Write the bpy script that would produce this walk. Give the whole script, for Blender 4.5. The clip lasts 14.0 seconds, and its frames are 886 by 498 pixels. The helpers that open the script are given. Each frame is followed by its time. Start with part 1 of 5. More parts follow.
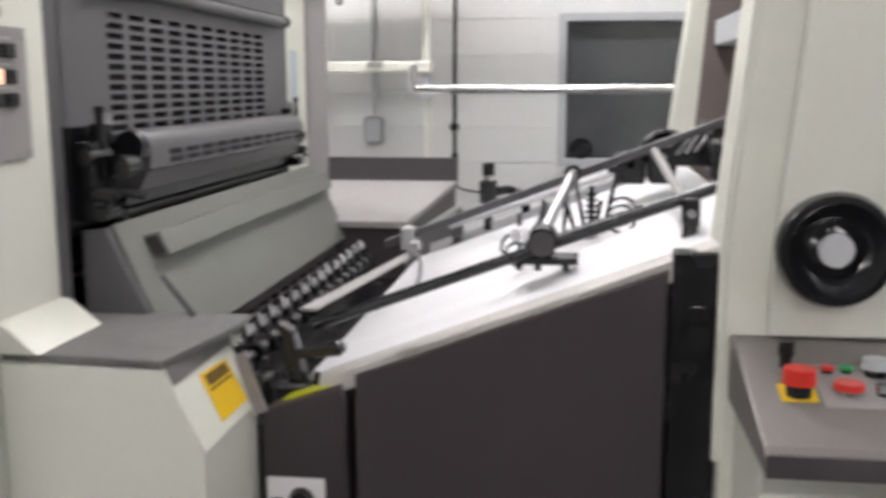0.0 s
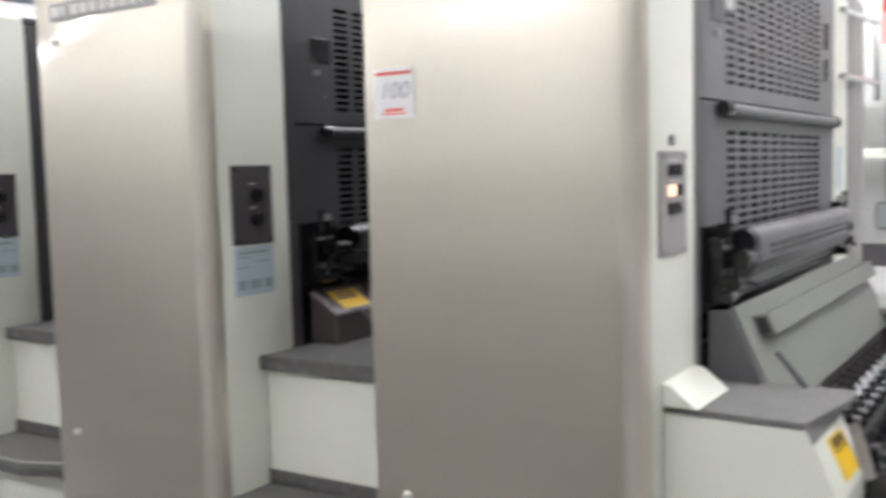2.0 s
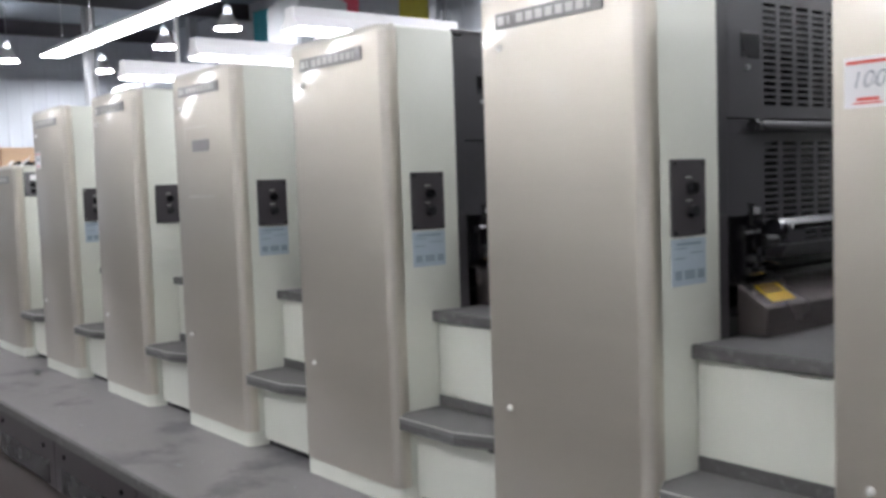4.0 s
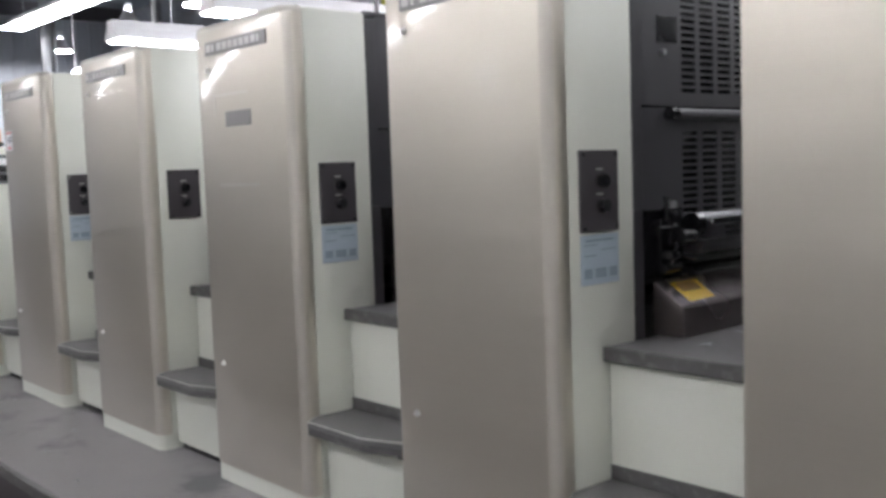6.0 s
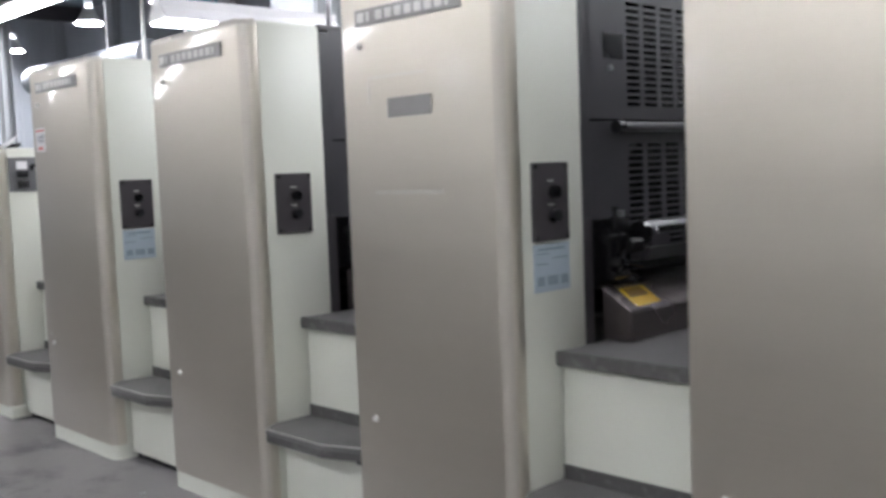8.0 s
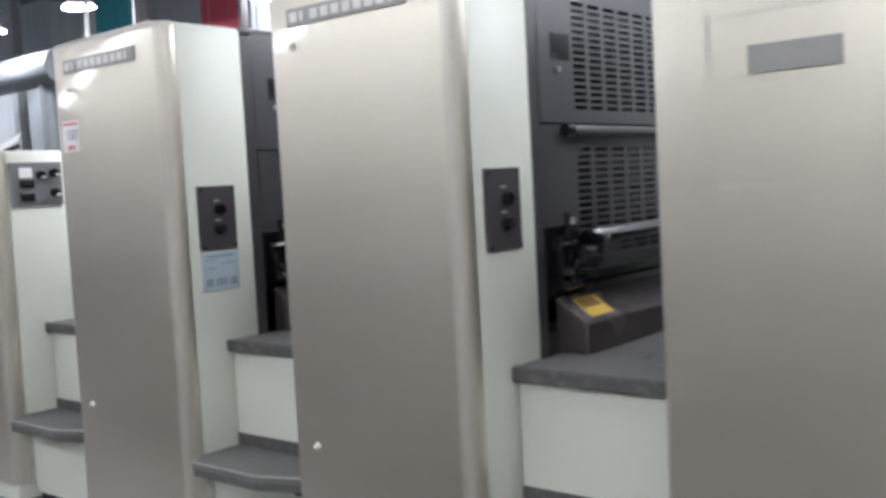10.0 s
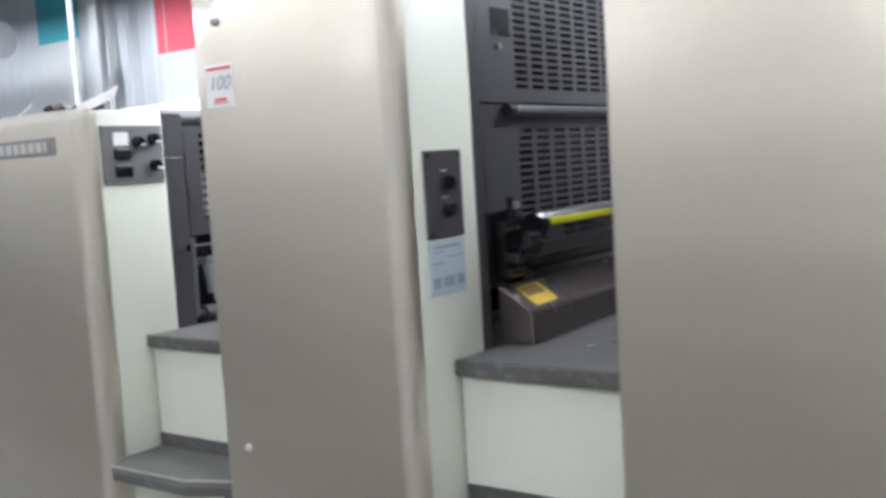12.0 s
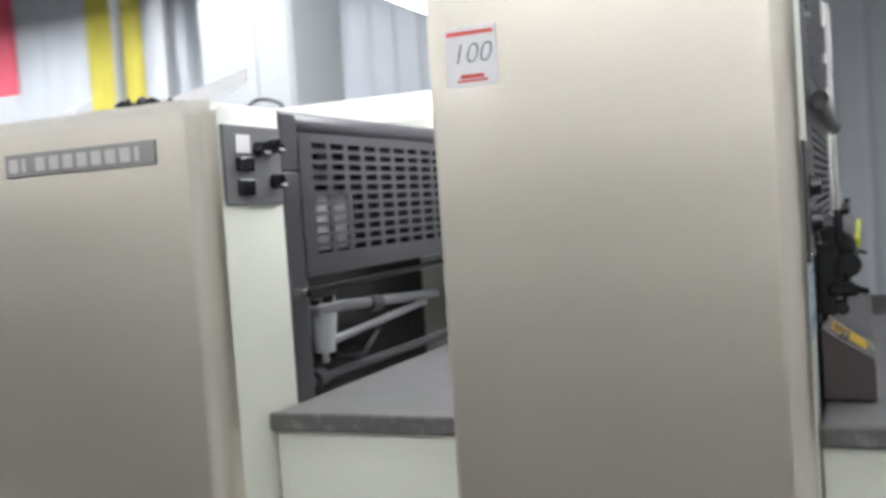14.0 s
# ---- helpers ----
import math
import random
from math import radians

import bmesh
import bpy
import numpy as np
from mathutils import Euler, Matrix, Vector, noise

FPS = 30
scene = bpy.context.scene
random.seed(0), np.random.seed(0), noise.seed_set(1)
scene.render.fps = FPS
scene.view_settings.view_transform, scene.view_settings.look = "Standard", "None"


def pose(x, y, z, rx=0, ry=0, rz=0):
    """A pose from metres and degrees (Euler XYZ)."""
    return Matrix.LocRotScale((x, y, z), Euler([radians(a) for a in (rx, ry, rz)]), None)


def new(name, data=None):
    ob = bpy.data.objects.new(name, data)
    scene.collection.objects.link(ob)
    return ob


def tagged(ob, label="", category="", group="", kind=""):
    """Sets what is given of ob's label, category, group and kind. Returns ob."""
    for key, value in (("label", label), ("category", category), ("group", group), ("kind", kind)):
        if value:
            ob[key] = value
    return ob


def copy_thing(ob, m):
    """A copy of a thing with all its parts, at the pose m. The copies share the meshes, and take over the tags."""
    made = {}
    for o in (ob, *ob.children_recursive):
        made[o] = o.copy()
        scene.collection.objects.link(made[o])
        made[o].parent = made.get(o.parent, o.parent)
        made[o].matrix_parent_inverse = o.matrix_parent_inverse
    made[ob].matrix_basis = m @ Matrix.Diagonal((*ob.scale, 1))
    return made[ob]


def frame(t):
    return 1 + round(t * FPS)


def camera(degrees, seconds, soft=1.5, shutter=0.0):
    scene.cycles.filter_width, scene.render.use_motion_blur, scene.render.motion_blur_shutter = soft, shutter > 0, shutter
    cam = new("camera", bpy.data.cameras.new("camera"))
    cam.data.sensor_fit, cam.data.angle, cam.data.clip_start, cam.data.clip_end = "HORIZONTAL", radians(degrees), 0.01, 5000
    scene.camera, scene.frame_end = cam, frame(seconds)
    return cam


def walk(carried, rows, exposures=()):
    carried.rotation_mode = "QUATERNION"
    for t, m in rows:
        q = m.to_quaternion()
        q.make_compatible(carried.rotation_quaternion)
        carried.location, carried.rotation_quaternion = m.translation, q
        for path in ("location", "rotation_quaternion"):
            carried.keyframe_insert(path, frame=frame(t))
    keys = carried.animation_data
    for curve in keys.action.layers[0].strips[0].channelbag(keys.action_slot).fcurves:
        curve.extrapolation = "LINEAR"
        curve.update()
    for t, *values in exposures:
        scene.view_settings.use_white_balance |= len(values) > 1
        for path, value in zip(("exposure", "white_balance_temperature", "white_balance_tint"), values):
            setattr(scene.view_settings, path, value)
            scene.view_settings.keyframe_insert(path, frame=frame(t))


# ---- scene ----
# The deck beside the press lies at z = 0, the hall floor at z = FLOOR.
FLOOR = -0.36
PITCH = 1.28          # from one printing unit to the next
WIDTH = 0.708         # width of a unit's front panel
HEIGHT = 1.926        # height of a unit above the deck

# ---- camera ----
ROWS = [  # seconds, x, y, z, pitch, roll, yaw
    (0, 0.990, -1.402, 1.240, -9.54, 0.17, 7.71),
    (0.5, 0.983, -1.500, 1.246, -9.58, 0.70, 16.28),
    (1, 1.046, -1.597, 1.252, -8.48, 1.04, 26.36),
    (1.5, 0.906, -1.791, 1.296, -4.64, 0.23, 28.35),
    (2, 0.761, -1.910, 1.315, -4.64, 1.55, 33.03),
    (2.5, 0.745, -2.009, 1.313, -5.05, 2.54, 41.51),
    (3, 0.848, -2.186, 1.288, -5.01, 1.36, 46.20),
    (3.5, 0.782, -2.254, 1.301, -4.02, 1.34, 49.97),
    (4, 0.559, -2.237, 1.297, -3.88, 1.95, 51.15),
    (6.5, -1.078, -1.946, 1.309, -5.13, 1.81, 46.66),
    (7, -1.365, -1.976, 1.310, -4.64, 1.63, 43.74),
    (7.5, -1.668, -2.070, 1.332, -4.82, 2.19, 45.98),
    (8, -1.999, -2.055, 1.332, -4.62, 2.22, 45.50),
    (10.5, -3.882, -2.012, 1.309, -4.11, 3.10, 38.21),
    (11, -4.231, -1.935, 1.314, -4.54, 3.00, 37.62),
    (11.5, -4.574, -1.912, 1.318, -5.21, 3.29, 36.55),
    (12, -4.910, -1.929, 1.315, -5.18, 3.51, 34.99),
    (12.5, -5.228, -1.846, 1.295, -4.19, 3.61, 34.93),
    (13, -5.566, -1.766, 1.299, -3.76, 3.96, 34.45),
    (13.5, -5.955, -1.773, 1.344, -4.17, 4.51, 32.07),
    (14, -6.300, -1.856, 1.262, -2.39, 3.94, 23.20),
]
EXPOSURES = [  # seconds, stops, kelvin, tint
    (0.0, -0.28, 6900, 17), (1.0, -0.02, 6850, 16), (2.0, 0.06, 6650, 14), (3.0, -0.04, 6500, 14), (4.0, -0.11, 6430, 15), (6.5, -0.33, 6500, 16),
    (8.0, -0.28, 6420, 15), (10.5, -0.10, 6270, 13), (12.5, 0.12, 6270, 12), (14.0, 0.01, 6480, 12)]
cam = camera(48.81, 14.0, soft=3.4, shutter=0.5)
walk(cam, [(t, pose(x, y, z, 90 + pitch, roll, yaw)) for t, x, y, z, pitch, roll, yaw in ROWS], EXPOSURES)

# ---- world ----
world = bpy.data.worlds.new("world")
scene.world = world
world.use_nodes = True
world.node_tree.nodes["Background"].inputs[0].default_value = (0.75, 0.85, 1.0, 1)
world.node_tree.nodes["Background"].inputs[1].default_value = 0.05
LAMP_OVER_PRESS = 35.0
LAMP_UNIT = 31.0
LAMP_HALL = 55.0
# strength of the added, unseen fill row over the aisle
LAMP_FILL = 14.0
LAMP_HIGH = 330.0


# ---- materials ----
def material(name, colour, rough=0.5, metal=0.0, spread=0.12, scale=6.0, fine=120.0, bump=0.05, coat=0.0, stain=0.0, stain_colour=(0.05, 0.05, 0.05), streak=None, edge=(0.52, 0.68)):
    """Paint, metal or plastic with a broad tone shift, a fine grain and optional stains. streak: stretches the grain along the axes."""
    m = bpy.data.materials.new(name)
    m.use_nodes = True
    nt = m.node_tree
    b = nt.nodes["Principled BSDF"]
    tc = nt.nodes.new("ShaderNodeTexCoord")
    mp = nt.nodes.new("ShaderNodeMapping")
    nt.links.new(tc.outputs["Object"], mp.inputs[0])
    if streak:
        mp.inputs["Scale"].default_value = streak
    broad = nt.nodes.new("ShaderNodeTexNoise")
    broad.inputs["Scale"].default_value, broad.inputs["Detail"].default_value = scale, 5
    grain = nt.nodes.new("ShaderNodeTexNoise")
    grain.inputs["Scale"].default_value, grain.inputs["Detail"].default_value = fine, 3
    nt.links.new(mp.outputs[0], broad.inputs["Vector"])
    nt.links.new(mp.outputs[0], grain.inputs["Vector"])
    both = nt.nodes.new("ShaderNodeMath")
    both.operation = "MULTIPLY_ADD"
    both.inputs[1].default_value = 0.35
    nt.links.new(grain.outputs[0], both.inputs[0])
    nt.links.new(broad.outputs[0], both.inputs[2])
    ramp = nt.nodes.new("ShaderNodeMapRange")
    ramp.inputs[1].default_value, ramp.inputs[2].default_value = 0.25, 1.1
    ramp.inputs[3].default_value, ramp.inputs[4].default_value = 1 - spread, 1 + spread
    nt.links.new(both.outputs[0], ramp.inputs[0])
    mul = nt.nodes.new("ShaderNodeVectorMath")
    mul.operation = "SCALE"
    mul.inputs[0].default_value = colour[:3]
    nt.links.new(ramp.outputs[0], mul.inputs["Scale"])
    last = mul.outputs[0]
    if stain:
        sn = nt.nodes.new("ShaderNodeTexNoise")
        sn.inputs["Scale"].default_value, sn.inputs["Detail"].default_value, sn.inputs["Roughness"].default_value = scale * 0.35, 8, 0.65
        nt.links.new(tc.outputs["Object"], sn.inputs["Vector"])
        sr = nt.nodes.new("ShaderNodeMapRange")
        sr.inputs[1].default_value, sr.inputs[2].default_value, sr.inputs[4].default_value = edge[0], edge[1], stain
        nt.links.new(sn.outputs[0], sr.inputs[0])
        mix = nt.nodes.new("ShaderNodeMix")
        mix.data_type = "RGBA"
        mix.inputs[7].default_value = (*stain_colour, 1)
        nt.links.new(sr.outputs[0], mix.inputs[0])
        nt.links.new(last, mix.inputs[6])
        last = mix.outputs[2]
    nt.links.new(last, b.inputs["Base Color"])
    rr = nt.nodes.new("ShaderNodeMapRange")
    rr.inputs[1].default_value, rr.inputs[2].default_value = 0.15, 0.85
    rr.inputs[3].default_value, rr.inputs[4].default_value = max(rough - 0.07, 0.02), min(rough + 0.07, 1)
    nt.links.new(broad.outputs[0], rr.inputs[0])
    nt.links.new(rr.outputs[0], b.inputs["Roughness"])
    b.inputs["Metallic"].default_value = metal
    b.inputs["Coat Weight"].default_value = coat
    b.inputs["Coat Roughness"].default_value = 0.085
    if bump:
        bp = nt.nodes.new("ShaderNodeBump")
        bp.inputs["Strength"].default_value, bp.inputs["Distance"].default_value = bump, 0.004
        nt.links.new(grain.outputs[0], bp.inputs["Height"])
        nt.links.new(bp.outputs[0], b.inputs["Normal"])
    return m


def glowing(name, colour, strength):
    m = bpy.data.materials.new(name)
    m.use_nodes = True
    b = m.node_tree.nodes["Principled BSDF"]
    b.inputs["Base Color"].default_value = (*colour, 1)
    b.inputs["Emission Color"].default_value = (*colour, 1)
    b.inputs["Emission Strength"].default_value = strength
    return m


BEIGE = material("beige_metallic_paint", (0.62, 0.576, 0.50), 0.38, 0.86, 0.05, 6, 140, 0.008, coat=0.75, streak=(0.02, 1, 1))
# for old tape, and for the highlight painted along the panel tops
PALE_BEIGE = material("pale_beige_highlight_and_tape", (0.58, 0.55, 0.49), 0.4, 0, 0.05, 3, 300, 0.01, coat=0.2)
WHITE = material("cream_white_paint", (0.70, 0.71, 0.635), 0.42, 0, 0.04, 1.6, 200, 0.02, stain=0.10, stain_colour=(0.55, 0.5, 0.4))
# one guard paint in two tones: darkened for shaded units, paler where lit
GUARD = material("shaded_guard_paint", (0.060, 0.058, 0.064), 0.34, 0, 0.10, 3, 160, 0.03)
GUARD_LIT = material("lit_guard_paint", (0.100, 0.098, 0.104), 0.38, 0, 0.10, 3, 160, 0.03)
# paler copy of the panel beige: the highlight on the rounded corner, as colour
EDGE_SHEEN = material("beige_painted_edge_sheen", (0.54, 0.505, 0.445), 0.36, 0.35, 0.05, 3, 300, 0.01, coat=0.3)
DARK = material("dark_grey_paint", (0.062, 0.056, 0.061), 0.36, 0, 0.15, 3, 160, 0.04)
COVER = material("glossy_brown_grey_cover_paint", (0.15, 0.128, 0.128), 0.26, 0.7, 0.15, 3, 160, 0.03)
BROWN = material("dark_brown_grey_paint", (0.040, 0.032, 0.035), 0.5, 0, 0.12, 2, 200, 0.04)
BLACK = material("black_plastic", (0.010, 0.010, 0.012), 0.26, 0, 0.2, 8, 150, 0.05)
# black steel parts, and the shade in gaps, recesses and behind slots
VOID = material("black_steel_and_shade", (0.007, 0.0065, 0.008), 0.24, 0.0, 0.3, 6, 90, 0.1)
TREAD = material("speckled_rubber_tread", (0.155, 0.15, 0.15), 0.5, 0, 0.38, 14, 420, 0.6, stain=0.35, stain_colour=(0.2, 0.2, 0.2))
TREAD_EDGE = material("dark_tread_edging", (0.085, 0.082, 0.08), 0.5, 0, 0.2, 70, 260, 0.3, stain=0.35, stain_colour=(0.30, 0.30, 0.29))
DECK = material("worn_grey_deck", (0.215, 0.203, 0.206), 0.42, 0, 0.22, 3, 160, 0.25, stain=0.8, stain_colour=(0.07, 0.068, 0.078), edge=(0.505, 0.575))
CONCRETE = material("grey_concrete", (0.040, 0.029, 0.025), 0.5, 0, 0.2, 1.4, 80, 0.2, stain=0.4, stain_colour=(0.05, 0.047, 0.045))
CHROME = material("polished_steel", (0.75, 0.75, 0.75), 0.18, 1, 0.06, 8, 200, 0.02)
STEEL = material("brushed_steel", (0.42, 0.42, 0.43), 0.38, 0.9, 0.12, 8, 200, 0.05)
FLAP = material("scuffed_grey_green_paint", (0.185, 0.19, 0.175), 0.45, 0.1, 0.18, 5, 140, 0.08, stain=0.3, stain_colour=(0.14, 0.14, 0.13), streak=(1, 0.25, 1))
BOARD = material("bright_aluminium_feed_board", (0.86, 0.87, 0.89), 0.38, 0.1, 0.10, 3, 150, 0.03, streak=(0.3, 3, 1))
YELLOW = material("yellow_sticker", (0.80, 0.50, 0.01), 0.45, 0, 0.05, 10, 100, 0)
LIME = material("yellow_green_plastic", (0.62, 0.62, 0.03), 0.35, 0, 0.05, 10, 100, 0)
PAPER = material("white_paper", (0.80, 0.79, 0.80), 0.6, 0, 0.03, 10, 100, 0)
PALE_BLUE = material("pale_blue_label", (0.42, 0.50, 0.56), 0.45, 0, 0.06, 14, 100, 0)
INK = material("blue_black_ink", (0.11, 0.14, 0.18), 0.6, 0, 0.1, 20, 100, 0)
FADED_INK = material("faded_blue_print", (0.25, 0.31, 0.37), 0.6, 0, 0.2, 20, 100, 0)
RED = material("red_plastic", (0.62, 0.03, 0.02), 0.3, 0, 0.06, 10, 100, 0, coat=0.4)
GREEN = material("green_plastic", (0.01, 0.22, 0.07), 0.3, 0, 0.06, 10, 100, 0)
RED_PRINT = material("red_print", (0.65, 0.08, 0.06), 0.5, 0, 0.05, 10, 100, 0)
PLATE = material("grey_nameplate", (0.26, 0.252, 0.245), 0.4, 0.4, 0.1, 20, 200, 0.02)
LETTER = material("pale_grey_relief", (0.52, 0.51, 0.49), 0.35, 0.4, 0.1, 20, 200, 0.02)
WALL = material("white_painted_block", (0.70, 0.71, 0.70), 0.6, 0, 0.04, 1.5, 60, 0.1)
HALL = material("blue_grey_sheet_metal", (0.50, 0.53, 0.57), 0.5, 0.1, 0.10, 0.7, 40, 0.05)
CEILING = material("dark_blue_grey_roof", (0.17, 0.19, 0.215), 0.7, 0, 0.2, 0.6, 30, 0.05)
GREY_FRAME = material("light_grey_frame", (0.45, 0.47, 0.49), 0.45, 0, 0.06, 4, 100, 0.02)
GREY_SHELF = material("mid_grey_sheet", (0.30, 0.29, 0.285), 0.5, 0, 0.12, 4, 100, 0.04)
DUCT = material("dull_zinc_sheet", (0.2, 0.215, 0.235), 0.5, 0.4, 0.15, 2, 60, 0.05)
PALE_STEEL = material("pale_bolt_steel", (0.78, 0.77, 0.74), 0.3, 0.05, 0.05, 20, 100, 0)
TEAL = material("teal_cloth", (0.05, 0.36, 0.45), 0.7, 0, 0.1, 3, 60, 0.1)
CRIMSON = material("crimson_cloth", (0.72, 0.11, 0.16), 0.7, 0, 0.1, 3, 60, 0.1)
MUSTARD = material("mustard_cloth", (0.56, 0.50, 0.07), 0.7, 0, 0.1, 3, 60, 0.1)
CLOTH = material("off_white_cloth", (0.55, 0.57, 0.585), 0.7, 0, 0.06, 3, 60, 0.1)
PANEL_GREY = material("mid_grey_panel_paint", (0.15, 0.15, 0.158), 0.4, 0, 0.1, 6, 160, 0.03)
WORN_EDGE = material("worn_rail_steel", (0.62, 0.61, 0.58), 0.36, 0.55, 0.2, 9, 200, 0.08, stain=0.75, stain_colour=(0.16, 0.15, 0.14), streak=(0.4, 3, 1))
CABINET = material("pale_grey_cabinet_paint", (0.42, 0.44, 0.455), 0.45, 0, 0.05, 1.5, 60, 0.02)
GLASS_DARK = material("dark_window_glass", (0.075, 0.08, 0.085), 0.1, 0, 0.2, 3, 30, 0, coat=0.6)
TUBE_PRESS = glowing("fluorescent_tube", (0.93, 0.97, 1.0), LAMP_OVER_PRESS)
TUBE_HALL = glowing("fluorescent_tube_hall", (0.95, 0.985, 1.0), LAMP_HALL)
TUBE_FILL = glowing("added_aisle_fill", (0.95, 0.985, 1.0), LAMP_FILL)
TUBE_UNIT = glowing("fluorescent_tube_unit", (0.93, 0.97, 1.0), LAMP_UNIT)
TUBE_FEED = glowing("fluorescent_tube_feeder", (0.95, 0.98, 1.0), 44.0)
TUBE_SMALL = glowing("fluorescent_tube_small", (0.95, 0.98, 1.0), 20.0)
TUBE_HIGH = glowing("high_bay_lamp", (0.95, 0.98, 1.0), LAMP_HIGH)
SIGNAL = glowing("lit_orange_button", (1.0, 0.62, 0.45), 1.2)


# ---- shaping ----
def part(name, bm, mat, parent=None, label="", smooth=False):
    """One mesh object from a bmesh, under a thing or a part."""
    me = bpy.data.meshes.new(name)
    bmesh.ops.recalc_face_normals(bm, faces=bm.faces)
    bm.to_mesh(me)
    bm.free()
    me.materials.append(mat)
    if smooth:
        for f in me.polygons:
            f.use_smooth = True
        me.set_sharp_from_angle(angle=radians(40))
    ob = new(name, me)
    if parent:
        ob.parent = parent
    if label:
        ob["label"] = label
    return ob


def thing(name, label, category, group="", at=(0, 0, 0)):
    ob = new(name)
    ob.location = at
    ob.empty_display_size = 0.1
    return tagged(ob, label, category, group)


def box(x0, x1, y0, y1, z0, z1, bevel=0.0, seg=2, into=None):
    bm = into or bmesh.new()
    r = bmesh.ops.create_cube(bm, size=1.0)
    for v in r["verts"]:
        v.co = Vector(((x0 + x1) / 2 + v.co.x * (x1 - x0), (y0 + y1) / 2 + v.co.y * (y1 - y0), (z0 + z1) / 2 + v.co.z * (z1 - z0)))
    if bevel:
        es = list({e for v in r["verts"] for e in v.link_edges})
        bmesh.ops.bevel(bm, geom=es, offset=bevel, segments=seg, profile=0.5, affect="EDGES")
    return bm


def rod(a, b, r, r2=None, n=16, into=None, cap=True):
    """A round bar from a to b."""
    bm = into or bmesh.new()
    a, b = Vector(a), Vector(b)
    m = Matrix.Translation((a + b) / 2) @ (b - a).to_track_quat("Z", "Y").to_matrix().to_4x4()
    bmesh.ops.create_cone(bm, cap_ends=cap, segments=n, radius1=r, radius2=r if r2 is None else r2, depth=(b - a).length, matrix=m)
    return bm


def prism(profile, axis, a, b, bevel=0.0, into=None):
    """A profile drawn in the plane across the axis, drawn out from a to b. axis y: (x, z) points; axis z: (x, y); axis x: (y, z)."""
    bm = into or bmesh.new()

    def place(p, t):
        return {"x": (t, p[0], p[1]), "y": (p[0], t, p[1]), "z": (p[0], p[1], t)}[axis]
    va = [bm.verts.new(place(p, a)) for p in profile]
    vb = [bm.verts.new(place(p, b)) for p in profile]
    n = len(profile)
    fs = [bm.faces.new(va), bm.faces.new(vb)]
    for i in range(n):
        fs.append(bm.faces.new((va[i], va[(i + 1) % n], vb[(i + 1) % n], vb[i])))
    if bevel:
        es = list({e for f in fs[:2] for e in f.edges})
        bmesh.ops.bevel(bm, geom=es, offset=bevel, segments=3, profile=0.5, affect="EDGES")
    return bm


def arc(cx, cy, r, a0, a1, n=6):
    return [(cx + r * math.cos(radians(a0 + (a1 - a0) * i / n)), cy + r * math.sin(radians(a0 + (a1 - a0) * i / n))) for i in range(n + 1)]


def wire(points, r, n=3):
    """A bent tube through points."""
    cu = bpy.data.curves.new("tube", "CURVE")
    cu.dimensions, cu.bevel_depth, cu.bevel_resolution = "3D", r, n
    sp = cu.splines.new("BEZIER")
    sp.bezier_points.add(len(points) - 1)
    for bp, p in zip(sp.bezier_points, points):
        bp.co, bp.handle_left_type, bp.handle_right_type = p, "AUTO", "AUTO"
    ob = bpy.data.objects.new("tube", cu)
    scene.collection.objects.link(ob)
    me = bpy.data.meshes.new_from_object(ob.evaluated_get(bpy.context.evaluated_depsgraph_get()))
    bpy.data.objects.remove(ob)
    bm = bmesh.new()
    bm.from_mesh(me)
    bpy.data.meshes.remove(me)
    return bm


def perforated(y0, y1, z0, z1, gy0, gy1, gz0, gz1, cols, rows_, fill=(0.74, 0.6), thick=0.006, x=0.0):
    """A sheet across x with a field of oblong slots: sheet y0..y1, z0..z1; field gy0..gy1, gz0..gz1."""
    def cuts(lo, hi, a, b, n, f):
        out, step = [(lo, a, False)] if a > lo else [], (b - a) / n
        for i in range(n):
            s = a + i * step
            out += [(s, s + step * f, True), (s + step * f, s + step, False)]
        return out + [(b, hi, False)]
    ys, zs = cuts(y0, y1, gy0, gy1, cols, fill[0]), cuts(z0, z1, gz0, gz1, rows_, fill[1])
    bm = bmesh.new()
    cache = {}

    def vert(xx, y, z):
        k = (round(xx, 5), round(y, 5), round(z, 5))
        if k not in cache:
            cache[k] = bm.verts.new(k)
        return cache[k]
    for a, b, hole in ys:
        for c, d, hole2 in zs:
            quad = ((a, c), (b, c), (b, d), (a, d))
            if hole and hole2:
                for (p, q_), (r, s) in zip(quad, quad[1:] + quad[:1]):
                    bm.faces.new([vert(x, p, q_), vert(x, r, s), vert(x - thick, r, s), vert(x - thick, p, q_)])
            else:
                bm.faces.new([vert(x, *p) for p in quad])
                bm.faces.new([vert(x - thick, *p) for p in reversed(quad)])
    return bm


def rounded_panel(w, y0, y1, z0, z1, big=0.05, small=0.012, soft=0.025):
    """An upright panel whose visible side edge is widely rounded; x from -w to 0, front at y0."""
    prof = [(-w, y1)] + arc(-w + small, y0 + small, small, 180, 270, 3) + arc(-big, y0 + big, big, 270, 360, 8) + [(0, y1)]
    bm = prism(prof, "z", z0, z1)
    top = [e for e in bm.edges if all(v.co.z > z1 - 1e-5 for v in e.verts) and not all(v.co.y > y1 - 1e-5 for v in e.verts)]
    if soft:
        bmesh.ops.bevel(bm, geom=top, offset=soft, segments=4, profile=0.5, affect="EDGES")
    return bm


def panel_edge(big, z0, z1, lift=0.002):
    """A strip that paints the pale highlight along the rounded side edge of a front panel."""
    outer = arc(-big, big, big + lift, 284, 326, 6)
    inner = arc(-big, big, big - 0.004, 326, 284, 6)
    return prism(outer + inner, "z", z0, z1)


